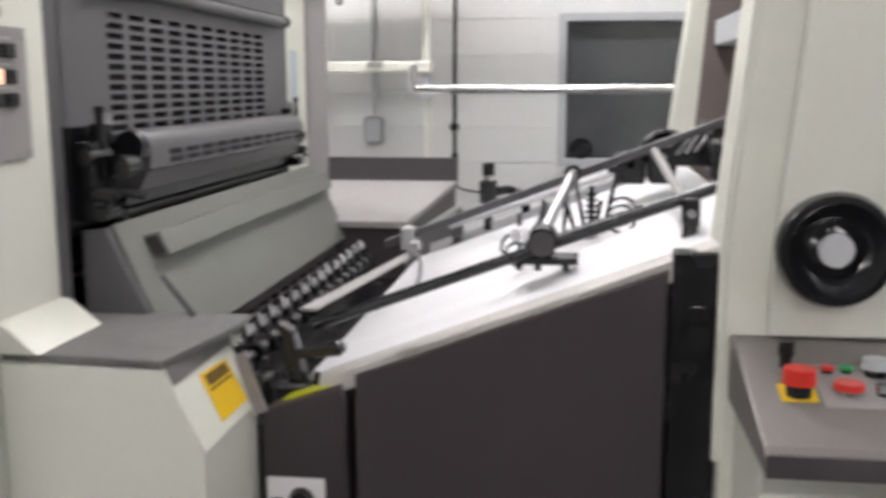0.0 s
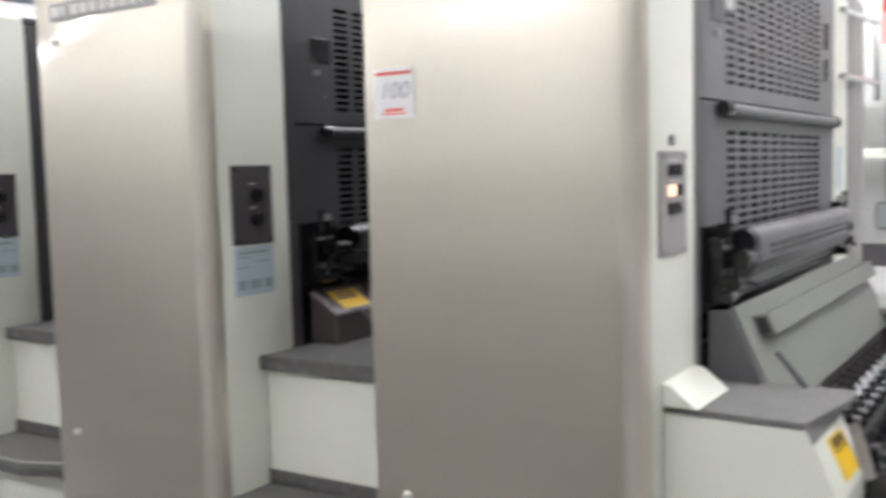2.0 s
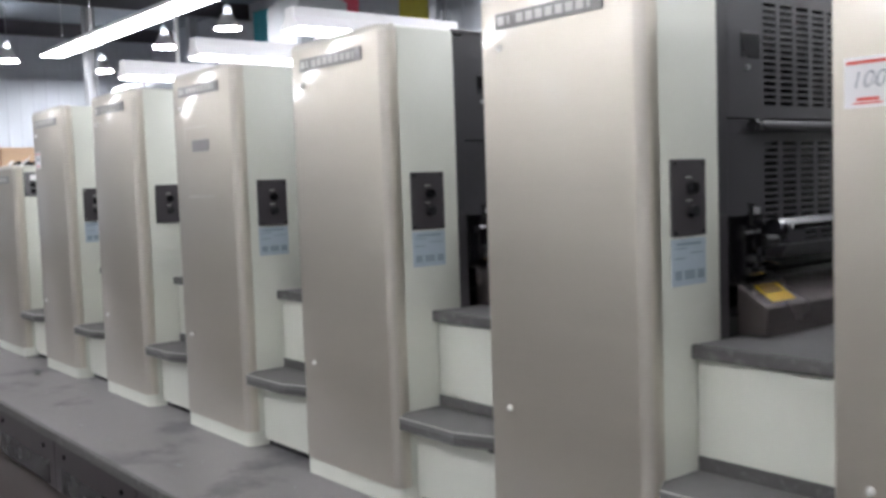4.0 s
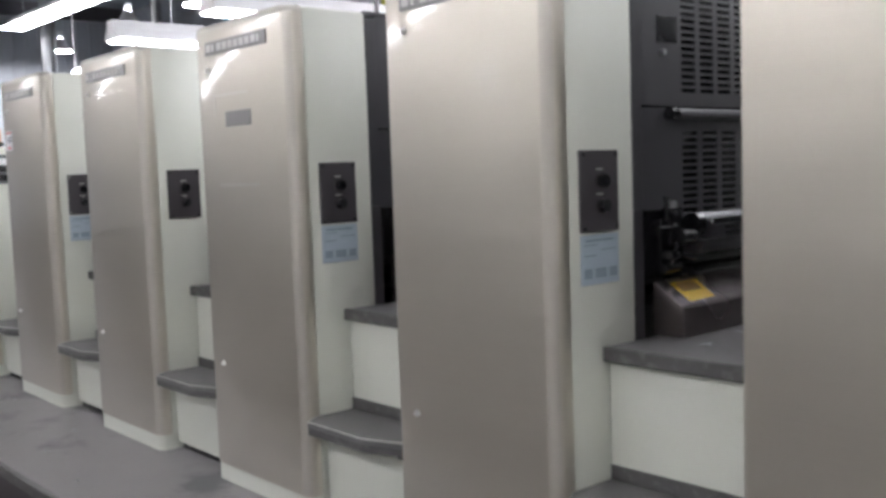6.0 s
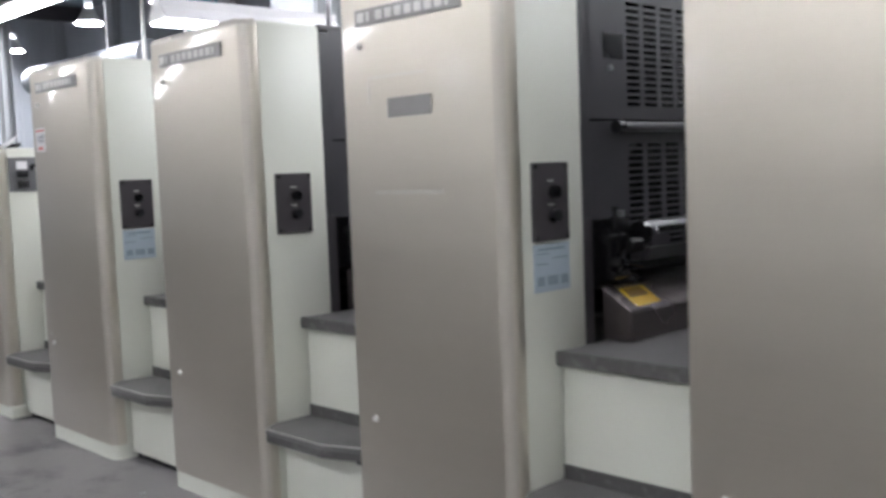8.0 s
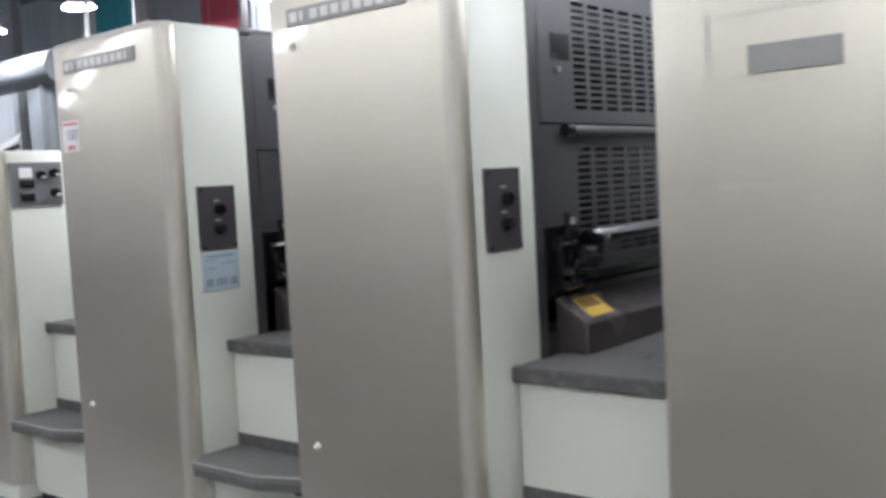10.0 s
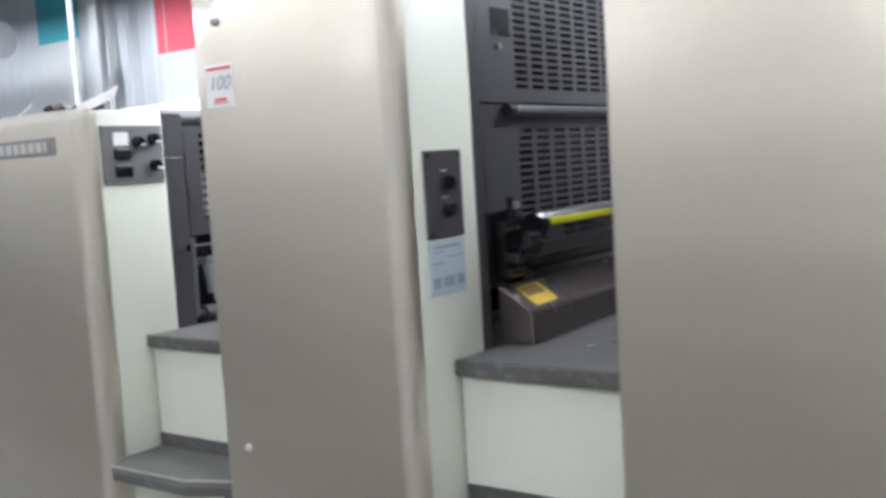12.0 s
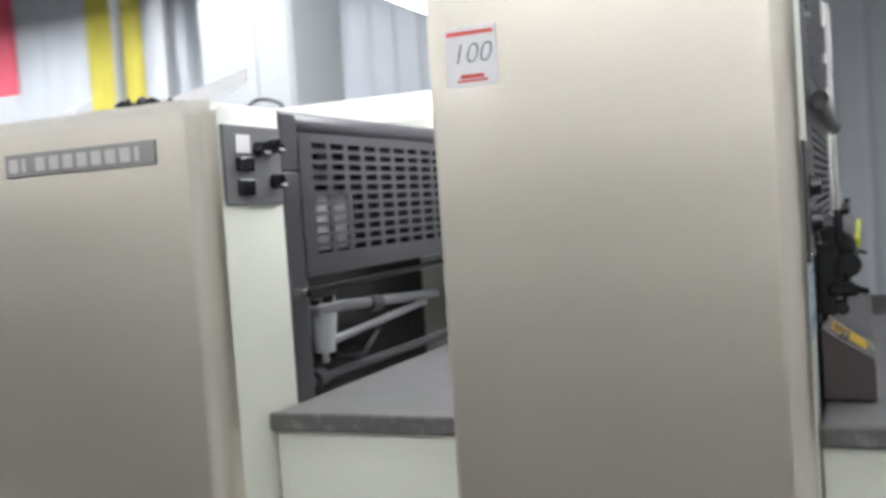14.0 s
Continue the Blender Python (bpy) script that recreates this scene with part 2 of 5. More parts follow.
def letters(name, text, size, mat, parent, m, depth=0.0006, shear=0.0):
    cu = bpy.data.curves.new(name, "FONT")
    cu.body, cu.size, cu.extrude, cu.shear, cu.offset = text, size, depth, shear, -0.0012
    cu.align_x, cu.align_y = "CENTER", "CENTER"
    ob = bpy.data.objects.new(name, cu)
    scene.collection.objects.link(ob)
    me = bpy.data.meshes.new_from_object(ob.evaluated_get(bpy.context.evaluated_depsgraph_get()))
    bpy.data.objects.remove(ob)
    me.transform(m)
    me.materials.clear()
    me.materials.append(mat)
    o = new(name, me)
    o.parent = parent
    return o


def structure(name, bm, mat, label, category, smooth=False):
    return tagged(part(name, bm, mat, None, "", smooth), label, category, kind="structure")


# ---- the hall ----
HX0, HX1, HY0, HY1, HZ = -36.0, 9.0, -12.0, 13.0, 7.2
structure("floor", box(HX0, HX1, HY0, HY1, FLOOR - 0.2, FLOOR), CONCRETE, "stained grey concrete floor of a press hall", "floor")
structure("ceiling", box(HX0, HX1, HY0, HY1, HZ, HZ + 0.2), CEILING, "dark blue-grey sheet metal roof of the hall", "ceiling")


def sheet_wall(name, a, b, label):
    """A wall of ribbed sheet metal between two ground points; ribs stand proud on its left side."""
    a, b = Vector((*a, 0)), Vector((*b, 0))
    d = (b - a).normalized()
    nrm = Vector((-d.y, d.x, 0))
    pts, t, L = [], 0.0, (b - a).length
    while t < L - 0.45:
        pts += [(t, 0.0), (t + 0.30, 0.0), (t + 0.34, 0.016), (t + 0.41, 0.016), (t + 0.45, 0.0)]
        t += 0.4501
    pts.append((L, 0.0))
    bm = bmesh.new()
    lo = [bm.verts.new(a + d * p + nrm * q + Vector((0, 0, FLOOR))) for p, q in pts]
    hi = [bm.verts.new(a + d * p + nrm * q + Vector((0, 0, HZ))) for p, q in pts]
    bk = [bm.verts.new(a - nrm * 0.15 + Vector((0, 0, FLOOR))), bm.verts.new(b - nrm * 0.15 + Vector((0, 0, FLOOR)))]
    bt = [bm.verts.new(a - nrm * 0.15 + Vector((0, 0, HZ))), bm.verts.new(b - nrm * 0.15 + Vector((0, 0, HZ)))]
    for i in range(len(pts) - 1):
        bm.faces.new((lo[i], lo[i + 1], hi[i + 1], hi[i]))
    bm.faces.new((bk[0], bk[1], bt[1], bt[0]))
    return structure(name, bm, HALL, label, "wall")


sheet_wall("wall_far", (-4.0, HY1), (HX0, HY1), "blue-grey ribbed sheet metal hall wall behind the press")
sheet_wall("wall_west", (HX0, HY1), (HX0, HY0), "blue-grey ribbed sheet metal hall end wall")
structure("wall_south", box(HX0, HX1, HY0 - 0.2, HY0, FLOOR, HZ), WALL, "white painted hall wall", "wall")
structure("wall_east", box(HX1, HX1 + 0.2, HY0, HY1, FLOOR, HZ), WALL, "white painted block wall", "wall")

WIN = (0.885, 2.0, 0.78, 1.63)      # window in the block wall: x0, x1, z0, z1
WY = 4.2


def block_wall():
    bm = bmesh.new()
    for x0, x1, z0, z1 in ((-4, WIN[0], FLOOR, HZ), (WIN[1], 9, FLOOR, HZ), (WIN[0], WIN[1], FLOOR, WIN[2]), (WIN[0], WIN[1], WIN[3], HZ)):
        box(x0, x1, WY, WY + 0.2, z0, z1, into=bm)
    structure("wall_north", bm, WALL, "white painted block wall behind the feeder", "wall")
    structure("wall_return", box(-4.2, -4, WY, HY1, FLOOR, HZ), WALL, "white painted block wall", "wall")
    win = tagged(new("window_1"), "dark internal window with a light grey frame", "window", kind="structure")
    x0, x1, z0, z1 = WIN
    for a in ((x0, x0 + 0.045, z0, z1), (x1 - 0.045, x1, z0, z1), (x0 + 0.045, x1 - 0.045, z0, z0 + 0.045), (x0 + 0.045, x1 - 0.045, z1 - 0.045, z1)):
        part("window_frame", box(a[0], a[1], WY - 0.02, WY + 0.1, a[2], a[3], 0.004), GREY_FRAME, win)
    part("pane", box(x0 + 0.045, x1 - 0.045, WY + 0.05, WY + 0.06, z0 + 0.045, z1 - 0.045), GLASS_DARK, win)


block_wall()


# ---- the deck along the press ----
def deck():
    d = tagged(part("deck", box(-16, 3.2, -0.6, 6.0 - 1.9, -0.045, 0.0, 0.006), DECK), "worn grey walkway deck with dark stains beside the press", "deck", kind="structure")
    part("edge_trim", box(-16, 3.2, -0.625, -0.601, -0.05, 0.003, 0.004), TREAD_EDGE, d, "dark edge trim")
    x = -15.8
    while x < 3.0:
        p = part("front_panel", box(x + 0.006, x + 1.194, -0.605, -0.58, FLOOR + 0.02, -0.052, 0.003), BROWN, d, "dark grey access panel")
        # flat black plate on the panel, painting the shade of a recess
        part("recess", box(x + 0.1, x + 1.1, -0.608, -0.6045, FLOOR + 0.03, -0.2, 0.001), BLACK, p)
        for lx in (x + 0.18, x + 1.02):
            part("latch", rod((lx, -0.6045, -0.12), (lx, -0.618, -0.12), 0.014), BLACK, p, "round black latch")
        x += 1.2
    part("backing", box(-15.9, 3.1, -0.575, 3.9, FLOOR, -0.046), BROWN, d)


deck()


# ---- printing units ----


def nameplate(parent, x0, x1, z0, z1, y=0.0):
    pl = part("nameplate", box(x0, x1, y - 0.006, y + 0.001, z0, z1, 0.002), PLATE, parent, "grey nameplate with pale relief marks")
    w = (x1 - x0 - 0.03) / 10
    for i in range(10):
        a = x0 + 0.015 + i * w
        k = 0.3 if i in (1, 9) else 0.7
        part("relief_mark", box(a, a + w * k, y - 0.0085, y - 0.0055, z0 + 0.012, z1 - 0.012, 0.001, 1), LETTER, pl)


def price_tag(parent, x0, x1, z0, z1):
    t = part("paper_tag", box(x0, x1, -0.0022, 0.0005, z0, z1), PAPER, parent, "white paper tag with a red bar and a handwritten number")
    part("red_bar", box(x0 + 0.006, x1 - 0.006, -0.0030, -0.0020, z1 - 0.017, z1 - 0.009), RED_PRINT, t)
    part("red_print", box(x0 + 0.032, x1 - 0.030, -0.0030, -0.0020, z0 + 0.016, z0 + 0.024), RED_PRINT, t)
    part("red_print", box(x0 + 0.024, x1 - 0.022, -0.0030, -0.0020, z0 + 0.009, z0 + 0.013), RED_PRINT, t)
    letters("number", "100", 0.058, INK, t, Matrix.Translation(((x0 + x1) / 2, -0.003, (z0 + z1) / 2 + 0.004)) @ pose(0, 0, 0, 90, 0, 0), shear=0.25)


def switch_box(parent, y0, y1, z0, z1, lit=False):
    s = part("switch_panel", box(-0.004, 0.006, y0, y1, z0, z1, 0.002), DARK, parent, "dark grey switch panel with black buttons")
    for y in (y0 + 0.012, y1 - 0.012):
        for z in (z0 + 0.012, z1 - 0.012):
            part("screw", rod((0.005, y, z), (0.009, y, z), 0.006, n=10), CHROME, s)
    yc = (y0 + y1) / 2
    if lit:
        s.data.materials[0] = GREY_SHELF
        for dz in (0.072, 0.112, 0.157):
            for dy in (-0.022, 0.022):
                on = dz == 0.112 and dy < 0
                part("lit_button" if on else "button", box(0.005, 0.014, yc + dy - 0.017, yc + dy + 0.017, z0 + 0.02 + dz, z0 + 0.046 + dz, 0.003), SIGNAL if on else BLACK, s, "lit pale orange button" if on else "")
            part("caption", box(0.0055, 0.0068, yc - 0.03, yc + 0.03, z0 + 0.052 + dz, z0 + 0.057 + dz), LETTER, s)
        part("key_cap", rod((0.006, yc, z1 + 0.024), (-0.003, yc, z1 + 0.024), 0.012, n=14), GREY_SHELF, s)
    else:
        for z in (z0 + 0.075, z0 + 0.145):
            part("button", rod((0.005, yc + 0.005, z), (0.028, yc + 0.005, z), 0.020, 0.018), BLACK, s)
            part("button_bezel", rod((0.004, yc + 0.005, z), (0.009, yc + 0.005, z), 0.025), BROWN, s)
            part("caption", box(0.0055, 0.0068, yc - 0.016, yc + 0.012, z + 0.03, z + 0.036), LETTER, s)


def instruction_label(parent, y0, y1, z0, z1):
    s = part("instruction_label", box(-0.001, 0.0025, y0, y1, z0, z1), PALE_BLUE, parent, "pale blue instruction label with faded print")
    for i, (a, b, h) in enumerate(((0.12, 0.86, 0.008), (0.08, 0.42, 0.004), (0.52, 0.92, 0.004), (0.08, 0.38, 0.004))):
        z = z1 - 0.012 - i * 0.015
        part("print_line", box(0.002, 0.0032, y0 + a * (y1 - y0), y0 + b * (y1 - y0), z - h, z), FADED_INK, s)
    for a, b in ((0.08, 0.28), (0.36, 0.66), (0.74, 0.94)):
        part("print_block", box(0.002, 0.0032, y0 + a * (y1 - y0), y0 + b * (y1 - y0), z0 + 0.018, z0 + 0.046), FADED_INK, s)


def bolt(parent, x, z, y=0.0):
    bm = rod((x, y + 0.001, z), (x, y - 0.006, z), 0.013, 0.011)
    rod((x, y - 0.005, z), (x, y - 0.014, z), 0.008, 0.006, into=bm)
    part("panel_bolt", bm, PALE_STEEL, parent, "pale steel bolt", True)


def bracket(parent, y, side=1):
    """Black bearing bracket and knobs at one end of the roller guard."""
    bm = box(0.0, 0.04, y - 0.016, y + 0.02, 0.97, 1.13, 0.006)
    box(0.012, 0.045, y + 0.034 * side - 0.01, y + 0.034 * side + 0.01, 1.05, 1.165, 0.005, into=bm)
    box(0.02, 0.085, y - 0.02, y + 0.008, 1.01, 1.04, 0.008, into=bm)
    rod((0.03, y - 0.03, 1.10), (0.03, y + 0.06, 1.10), 0.017, into=bm)
    rod((0.05, y - 0.02, 0.985), (0.05, y + 0.05, 0.985), 0.014, into=bm)
    part("bearing_bracket", bm, VOID, parent)
    part("link_rod", rod((0.055, y + 0.005, 0.99), (0.06, y + 0.045 * side, 1.07), 0.005, n=8), BLACK, parent, "", True)
    k = part("knob", rod((0.066, y + 0.035 * side, 1.075), (0.066, y + 0.10 * side, 1.075), 0.027, 0.024), VOID, parent, "black ribbed knob", True)
    part("knob_face", rod((0.066, y + 0.10 * side, 1.075), (0.066, y + 0.106 * side, 1.075), 0.018), BLACK, k, "", True)
    part("pin", rod((0.05, y, 1.13), (0.05, y, 1.19), 0.008), VOID, parent, "", True)
    part("pin_cap", rod((0.05, y, 1.19), (0.05, y, 1.2), 0.010), BLACK, parent, "", True)
    part("adjusting_nut", rod((0.045, y + 0.034 * side, 1.165), (0.045, y + 0.034 * side, 1.185), 0.014, n=6), STEEL, parent, "steel adjusting nut")
    part("lever_arm", rod((0.05, y + 0.01, 1.03), (0.10, y + 0.075 * side, 1.012), 0.007, n=8), BLACK, parent, "", True)


def roller_guard(parent, bar_material, bar_label):
    """Tube-shaped guard over the rollers, with slots and a bright bar on its edge."""
    prof = [(0.0, 1.062), (0.0, 1.13)] + arc(0.046, 1.108, 0.038, 150, 0, 8) + [(0.085, 1.062)]
    # paler tone on the first unit, which gets more light
    paint = GUARD_LIT if bar_material is None else GUARD
    g = part("roller_guard", prism(prof, "y", 0.60, 1.80, 0.004), paint, parent, "", True)
    # slots are thin black boxes, their inner shade put in as colour
    for i in range(11):
        a = 0.70 + i * 0.097
        for z in (1.070, 1.088):
            part("slot", box(0.07, 0.0862, a, a + 0.074, z, z + 0.0115), VOID, g)
    part("lower_lip", prism([(0.0, 1.06), (0.083, 1.06), (0.060, 1.018), (0.0, 1.018)], "y", 0.59, 1.81, 0.003), paint, parent, "grey folded lip")
    # black box as the shade in the gap under the guard
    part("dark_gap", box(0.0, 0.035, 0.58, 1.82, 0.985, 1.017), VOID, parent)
    part("guard_end", rod((0.045, 0.575, 1.108), (0.045, 0.60, 1.108), 0.036, 0.04, n=24), BLACK, parent, "black end disc", True)
    part("form_roller", rod((-0.02, 0.56, 0.955), (-0.02, 1.84, 0.955), 0.035, n=24), VOID, parent, "black roller", True)
    if bar_material:
        part("edge_bar", box(0.070, 0.0915, 0.62, 1.80, 1.104, 1.127, 0.005), bar_material, parent, bar_label, True)


def printing_unit():
    u = thing("printing_unit", "beige and cream printing unit with grey perforated guards on a deck", "printing press", "printing units of the press")
    part("front_panel", rounded_panel(WIDTH, 0.0, 0.062, 0.075, HEIGHT - 0.028, soft=0), BEIGE, u, "beige metallic front panel", True)
    # the crown's paler colour is the highlight on the panel's top edge
    part("panel_crown", rounded_panel(WIDTH, 0.0, 0.064, HEIGHT - 0.028, HEIGHT, soft=0.026), PALE_BEIGE, u, "rounded top edge with its highlight painted pale", True)
    part("panel_edge", panel_edge(0.05, 0.08, HEIGHT - 0.03), EDGE_SHEEN, u, "rounded side edge with its highlight painted pale", True)
    part("plinth", prism([(-WIDTH + 0.004, 0.3)] + [(-WIDTH + 0.004, 0.006)] + arc(-0.054, 0.056, 0.05, 270, 360, 6) + [(-0.004, 0.3)], "z", 0.0, 0.073), WHITE, u, "cream plinth", True)
    part("side_panel", box(-0.03, -0.002, 0.065, 0.353, 0.074, HEIGHT - 0.01, 0.006), WHITE, u, "cream side panel", True)
    part("core", box(-WIDTH + 0.01, -0.031, 0.064, 0.35, 0.074, HEIGHT - 0.02), WHITE, u)
    part("top_cap", box(-WIDTH + 0.012, -0.012, 0.064, 0.353, HEIGHT - 0.019, HEIGHT - 0.004, 0.006), WHITE, u, "cream top cover")
    # the far tower
    part("far_tower", box(-WIDTH, -0.002, 1.93, 2.16, 0.0, HEIGHT, 0.012), WHITE, u, "cream tower", True)
    part("far_cover", box(-WIDTH - 0.01, 0.014, 2.162, 2.42, 0.0, HEIGHT + 0.02, 0.02), GREY_SHELF, u, "mid grey cover of the drive side", True)
    # between the towers
    part("frame_plate", box(-0.10, -0.002, 0.354, 0.40, 1.165, HEIGHT - 0.03, 0.002), GUARD, u)
    part("frame_foot", box(-0.10, -0.004, 0.354, 0.40, 0.0, 1.1645, 0.002), DARK, u)
    # black plate puts the shade around the bearings into colour
    part("bearing_recess", box(-0.02, 0.004, 0.402, 0.59, 0.955, 1.16, 0.002), VOID, u, "bearing recess with its shade painted black")
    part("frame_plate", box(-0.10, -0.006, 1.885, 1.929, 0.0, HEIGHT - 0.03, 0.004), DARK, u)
    # black body stands for the deep shade between the towers
    part("inner_body", box(-WIDTH + 0.02, -0.26, 0.352, 1.928, 0.0, HEIGHT - 0.08), VOID, u, "inner body painted black for the shade inside")
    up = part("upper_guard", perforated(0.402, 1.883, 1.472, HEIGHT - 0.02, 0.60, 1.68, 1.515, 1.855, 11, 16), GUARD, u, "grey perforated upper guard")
    # black sheet in place of the shade behind the upper slots
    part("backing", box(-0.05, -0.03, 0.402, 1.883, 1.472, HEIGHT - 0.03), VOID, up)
    part("sight_window", box(-0.004, 0.004, 0.475, 0.575, 1.662, 1.742, 0.002), BLACK, up, "small black window")
    part("hinge_block", box(-0.002, 0.008, 1.735, 1.775, 1.70, 1.79, 0.002), BLACK, up)
    part("hinge_block", box(-0.002, 0.008, 1.735, 1.775, 1.585, 1.665, 0.002), BLACK, up)
    part("catch", rod((0.0, 0.50, 1.632), (0.012, 0.50, 1.632), 0.009), STEEL, up)
    part("top_cover", box(-WIDTH + 0.02, 0.0, 0.354, 1.928, HEIGHT - 0.06 + 0.04, HEIGHT - 0.001, 0.004), DARK, u)
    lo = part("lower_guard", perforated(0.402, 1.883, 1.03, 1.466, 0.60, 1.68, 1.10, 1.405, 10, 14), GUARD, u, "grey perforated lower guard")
    # same black sheet of shade behind the lower slots
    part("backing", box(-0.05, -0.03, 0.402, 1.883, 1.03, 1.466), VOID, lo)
    part("handle_bar", rod((0.022, 0.53, 1.447), (0.022, 1.80, 1.447), 0.016), GUARD, lo, "", True)
    part("end_cap", rod((0.022, 0.50, 1.447), (0.022, 0.535, 1.447), 0.02), BLACK, lo, "", True)
    part("end_cap", rod((0.022, 1.795, 1.447), (0.022, 1.83, 1.447), 0.02), BLACK, lo, "", True)
    for z, r, x in ((0.97, 0.055, -0.09), (0.87, 0.06, -0.13)):
        part("roller", rod((x, 0.42, z), (x, 1.87, z), r, n=24), VOID, u, "black inked roller", True)
    bracket(u, 0.445, 1)
    bracket(u, 1.83, -1)
    bolt(u, -0.612, 0.518)
    bolt(u, -0.612, 1.74)
    return u


def ink_box(parent):
    """Slanted cover box on the platform, with its yellow warning sticker."""
    b = part("cover_box", prism([(0.0, 0.78), (0.0, 0.94), (0.006, 0.944), (0.104, 0.876), (0.11, 0.867), (0.11, 0.78)], "y", 0.435, 1.87, 0.004), COVER, parent, "dark brown-grey slanted cover box")
    tilt = math.degrees(math.atan2(0.068, 0.098))
    m = pose(0.058, 0.56, 0.9085, 0, tilt, 0)
    bm = box(-0.042, 0.042, -0.065, 0.065, -0.002, 0.001)
    bm.transform(m)
    s = part("warning_sticker", bm, YELLOW, b, "yellow warning sticker")
    bm = box(-0.038, 0.002, -0.055, 0.045, 0.0008, 0.0018)
    bm.transform(m)
    part("sticker_print", bm, material("brown_print", (0.25, 0.13, 0.01), 0.5, 0, 0.3, 40, 100, 0), s)
    part("cover_screw", rod((0.046, 0.465, 0.912), (0.053, 0.465, 0.9225), 0.008), CHROME, b)


units = [printing_unit()]
for k in range(1, 6):
    units.append(copy_thing(units[0], pose(-k * PITCH, 0, 0)))
for k, u in enumerate(units):
    switch_box(u, 0.109, 0.274, 1.111, 1.343, lit=(k == 0))
    if k in (1, 2, 3, 5):
        instruction_label(u, 0.109, 0.274, 0.962, 1.104)
    # first unit takes the lit tone of the guard paint
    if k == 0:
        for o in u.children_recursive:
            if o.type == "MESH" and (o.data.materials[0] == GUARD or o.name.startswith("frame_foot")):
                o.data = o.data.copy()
                o.data.materials[0] = GUARD_LIT
    if k:
        nameplate(u, -0.625, -0.150, 1.80, 1.853)
        ink_box(u)
    roller_guard(u, *((None, "") if k == 0 else (LIME, "yellow-green bar") if k == 5 else (CHROME, "chrome bar")))
price_tag(units[0], -0.672, -0.556, 1.44, 1.56)
price_tag(units[5], -0.667, -0.555, 1.504, 1.624)
for x0, x1, z0, z1 in ((-0.58, -0.31, 1.628, 1.638), (-0.58, -0.568, 1.55, 1.627), (-0.56, -0.25, 1.262, 1.275)):
    part("tape_mark", box(x0, x1, -0.0012, 0.0005, z0, z1), PALE_BEIGE, units[3], "pale strip of old tape")
part("far_label", box(-0.0025, 0.0, 1.955, 2.035, 1.20, 1.36), PALE_BLUE, units[0], "pale blue label")
part("maker_plate", box(-0.485, -0.289, -0.004, 0.001, 1.503, 1.564, 0.002), PLATE, units[3], "dark grey metal plate")


# ---- steps between the units ----
def step_platform(x, w, k):
    s = thing("step_platform", "grey two-step footboard with cream risers between press units", "step", "steps between the units", at=(x, 0, 0))
    part("upper_tread", box(0.004, w - 0.004, 0.215, 1.92, 0.745, 0.777, 0.004), TREAD, s)
    part("upper_nosing", box(0.002, w - 0.002, 0.192, 0.216, 0.735, 0.779, 0.006), TREAD_EDGE, s)
    part("upper_riser", box(0.004, w - 0.004, 0.222, 0.245, 0.384, 0.744), WHITE, s, "cream riser")
    part("skirting", box(0.006, w - 0.006, 0.214, 0.2215, 0.3845, 0.43, 0.002), TREAD_EDGE, s)
    edge = [(0.002, 0.05), (0.045, -0.022), (w - 0.19, -0.022), (w - 0.004, 0.05)]
    part("lower_tread", prism([(0.002, 0.2215)] + edge + [(w - 0.004, 0.2215)], "z", 0.362, 0.384, 0.003), TREAD, s)
    inset = [(x, y + 0.012) for x, y in edge]
    part("tread_lip", prism([(x, y + 0.0015) for x, y in edge] + inset[::-1], "z", 0.334, 0.3615), TREAD_EDGE, s, "dark folded lip")
    # bright strip: worn metal plus the highlight line along the edge
    part("worn_edge", prism([(x, y - 0.0015) for x, y in edge] + [(x, y + 0.004) for x, y in edge][::-1], "z", 0.3805, 0.3855), WORN_EDGE, s, "worn edge with a painted highlight line")
    part("lower_riser", box(0.004, w - 0.004, 0.09, 0.11, 0.035, 0.361), WHITE, s, "cream riser")
    # black strip for the shade under the riser
    part("toe_recess", box(0.006, w - 0.006, 0.112, 0.13, 0.0, 0.2), BLACK, s)
    part("bracket", box(w - 0.10, w - 0.03, 0.06, 0.0895, 0.31, 0.361, 0.004), BLACK, s)
    return s


GAP = PITCH - WIDTH
for k in range(1, 6):
    step_platform(-k * PITCH, GAP, k)


# ---- low unit at the delivery end ----
DX, DW, DH = -7.692, 0.765, 1.555


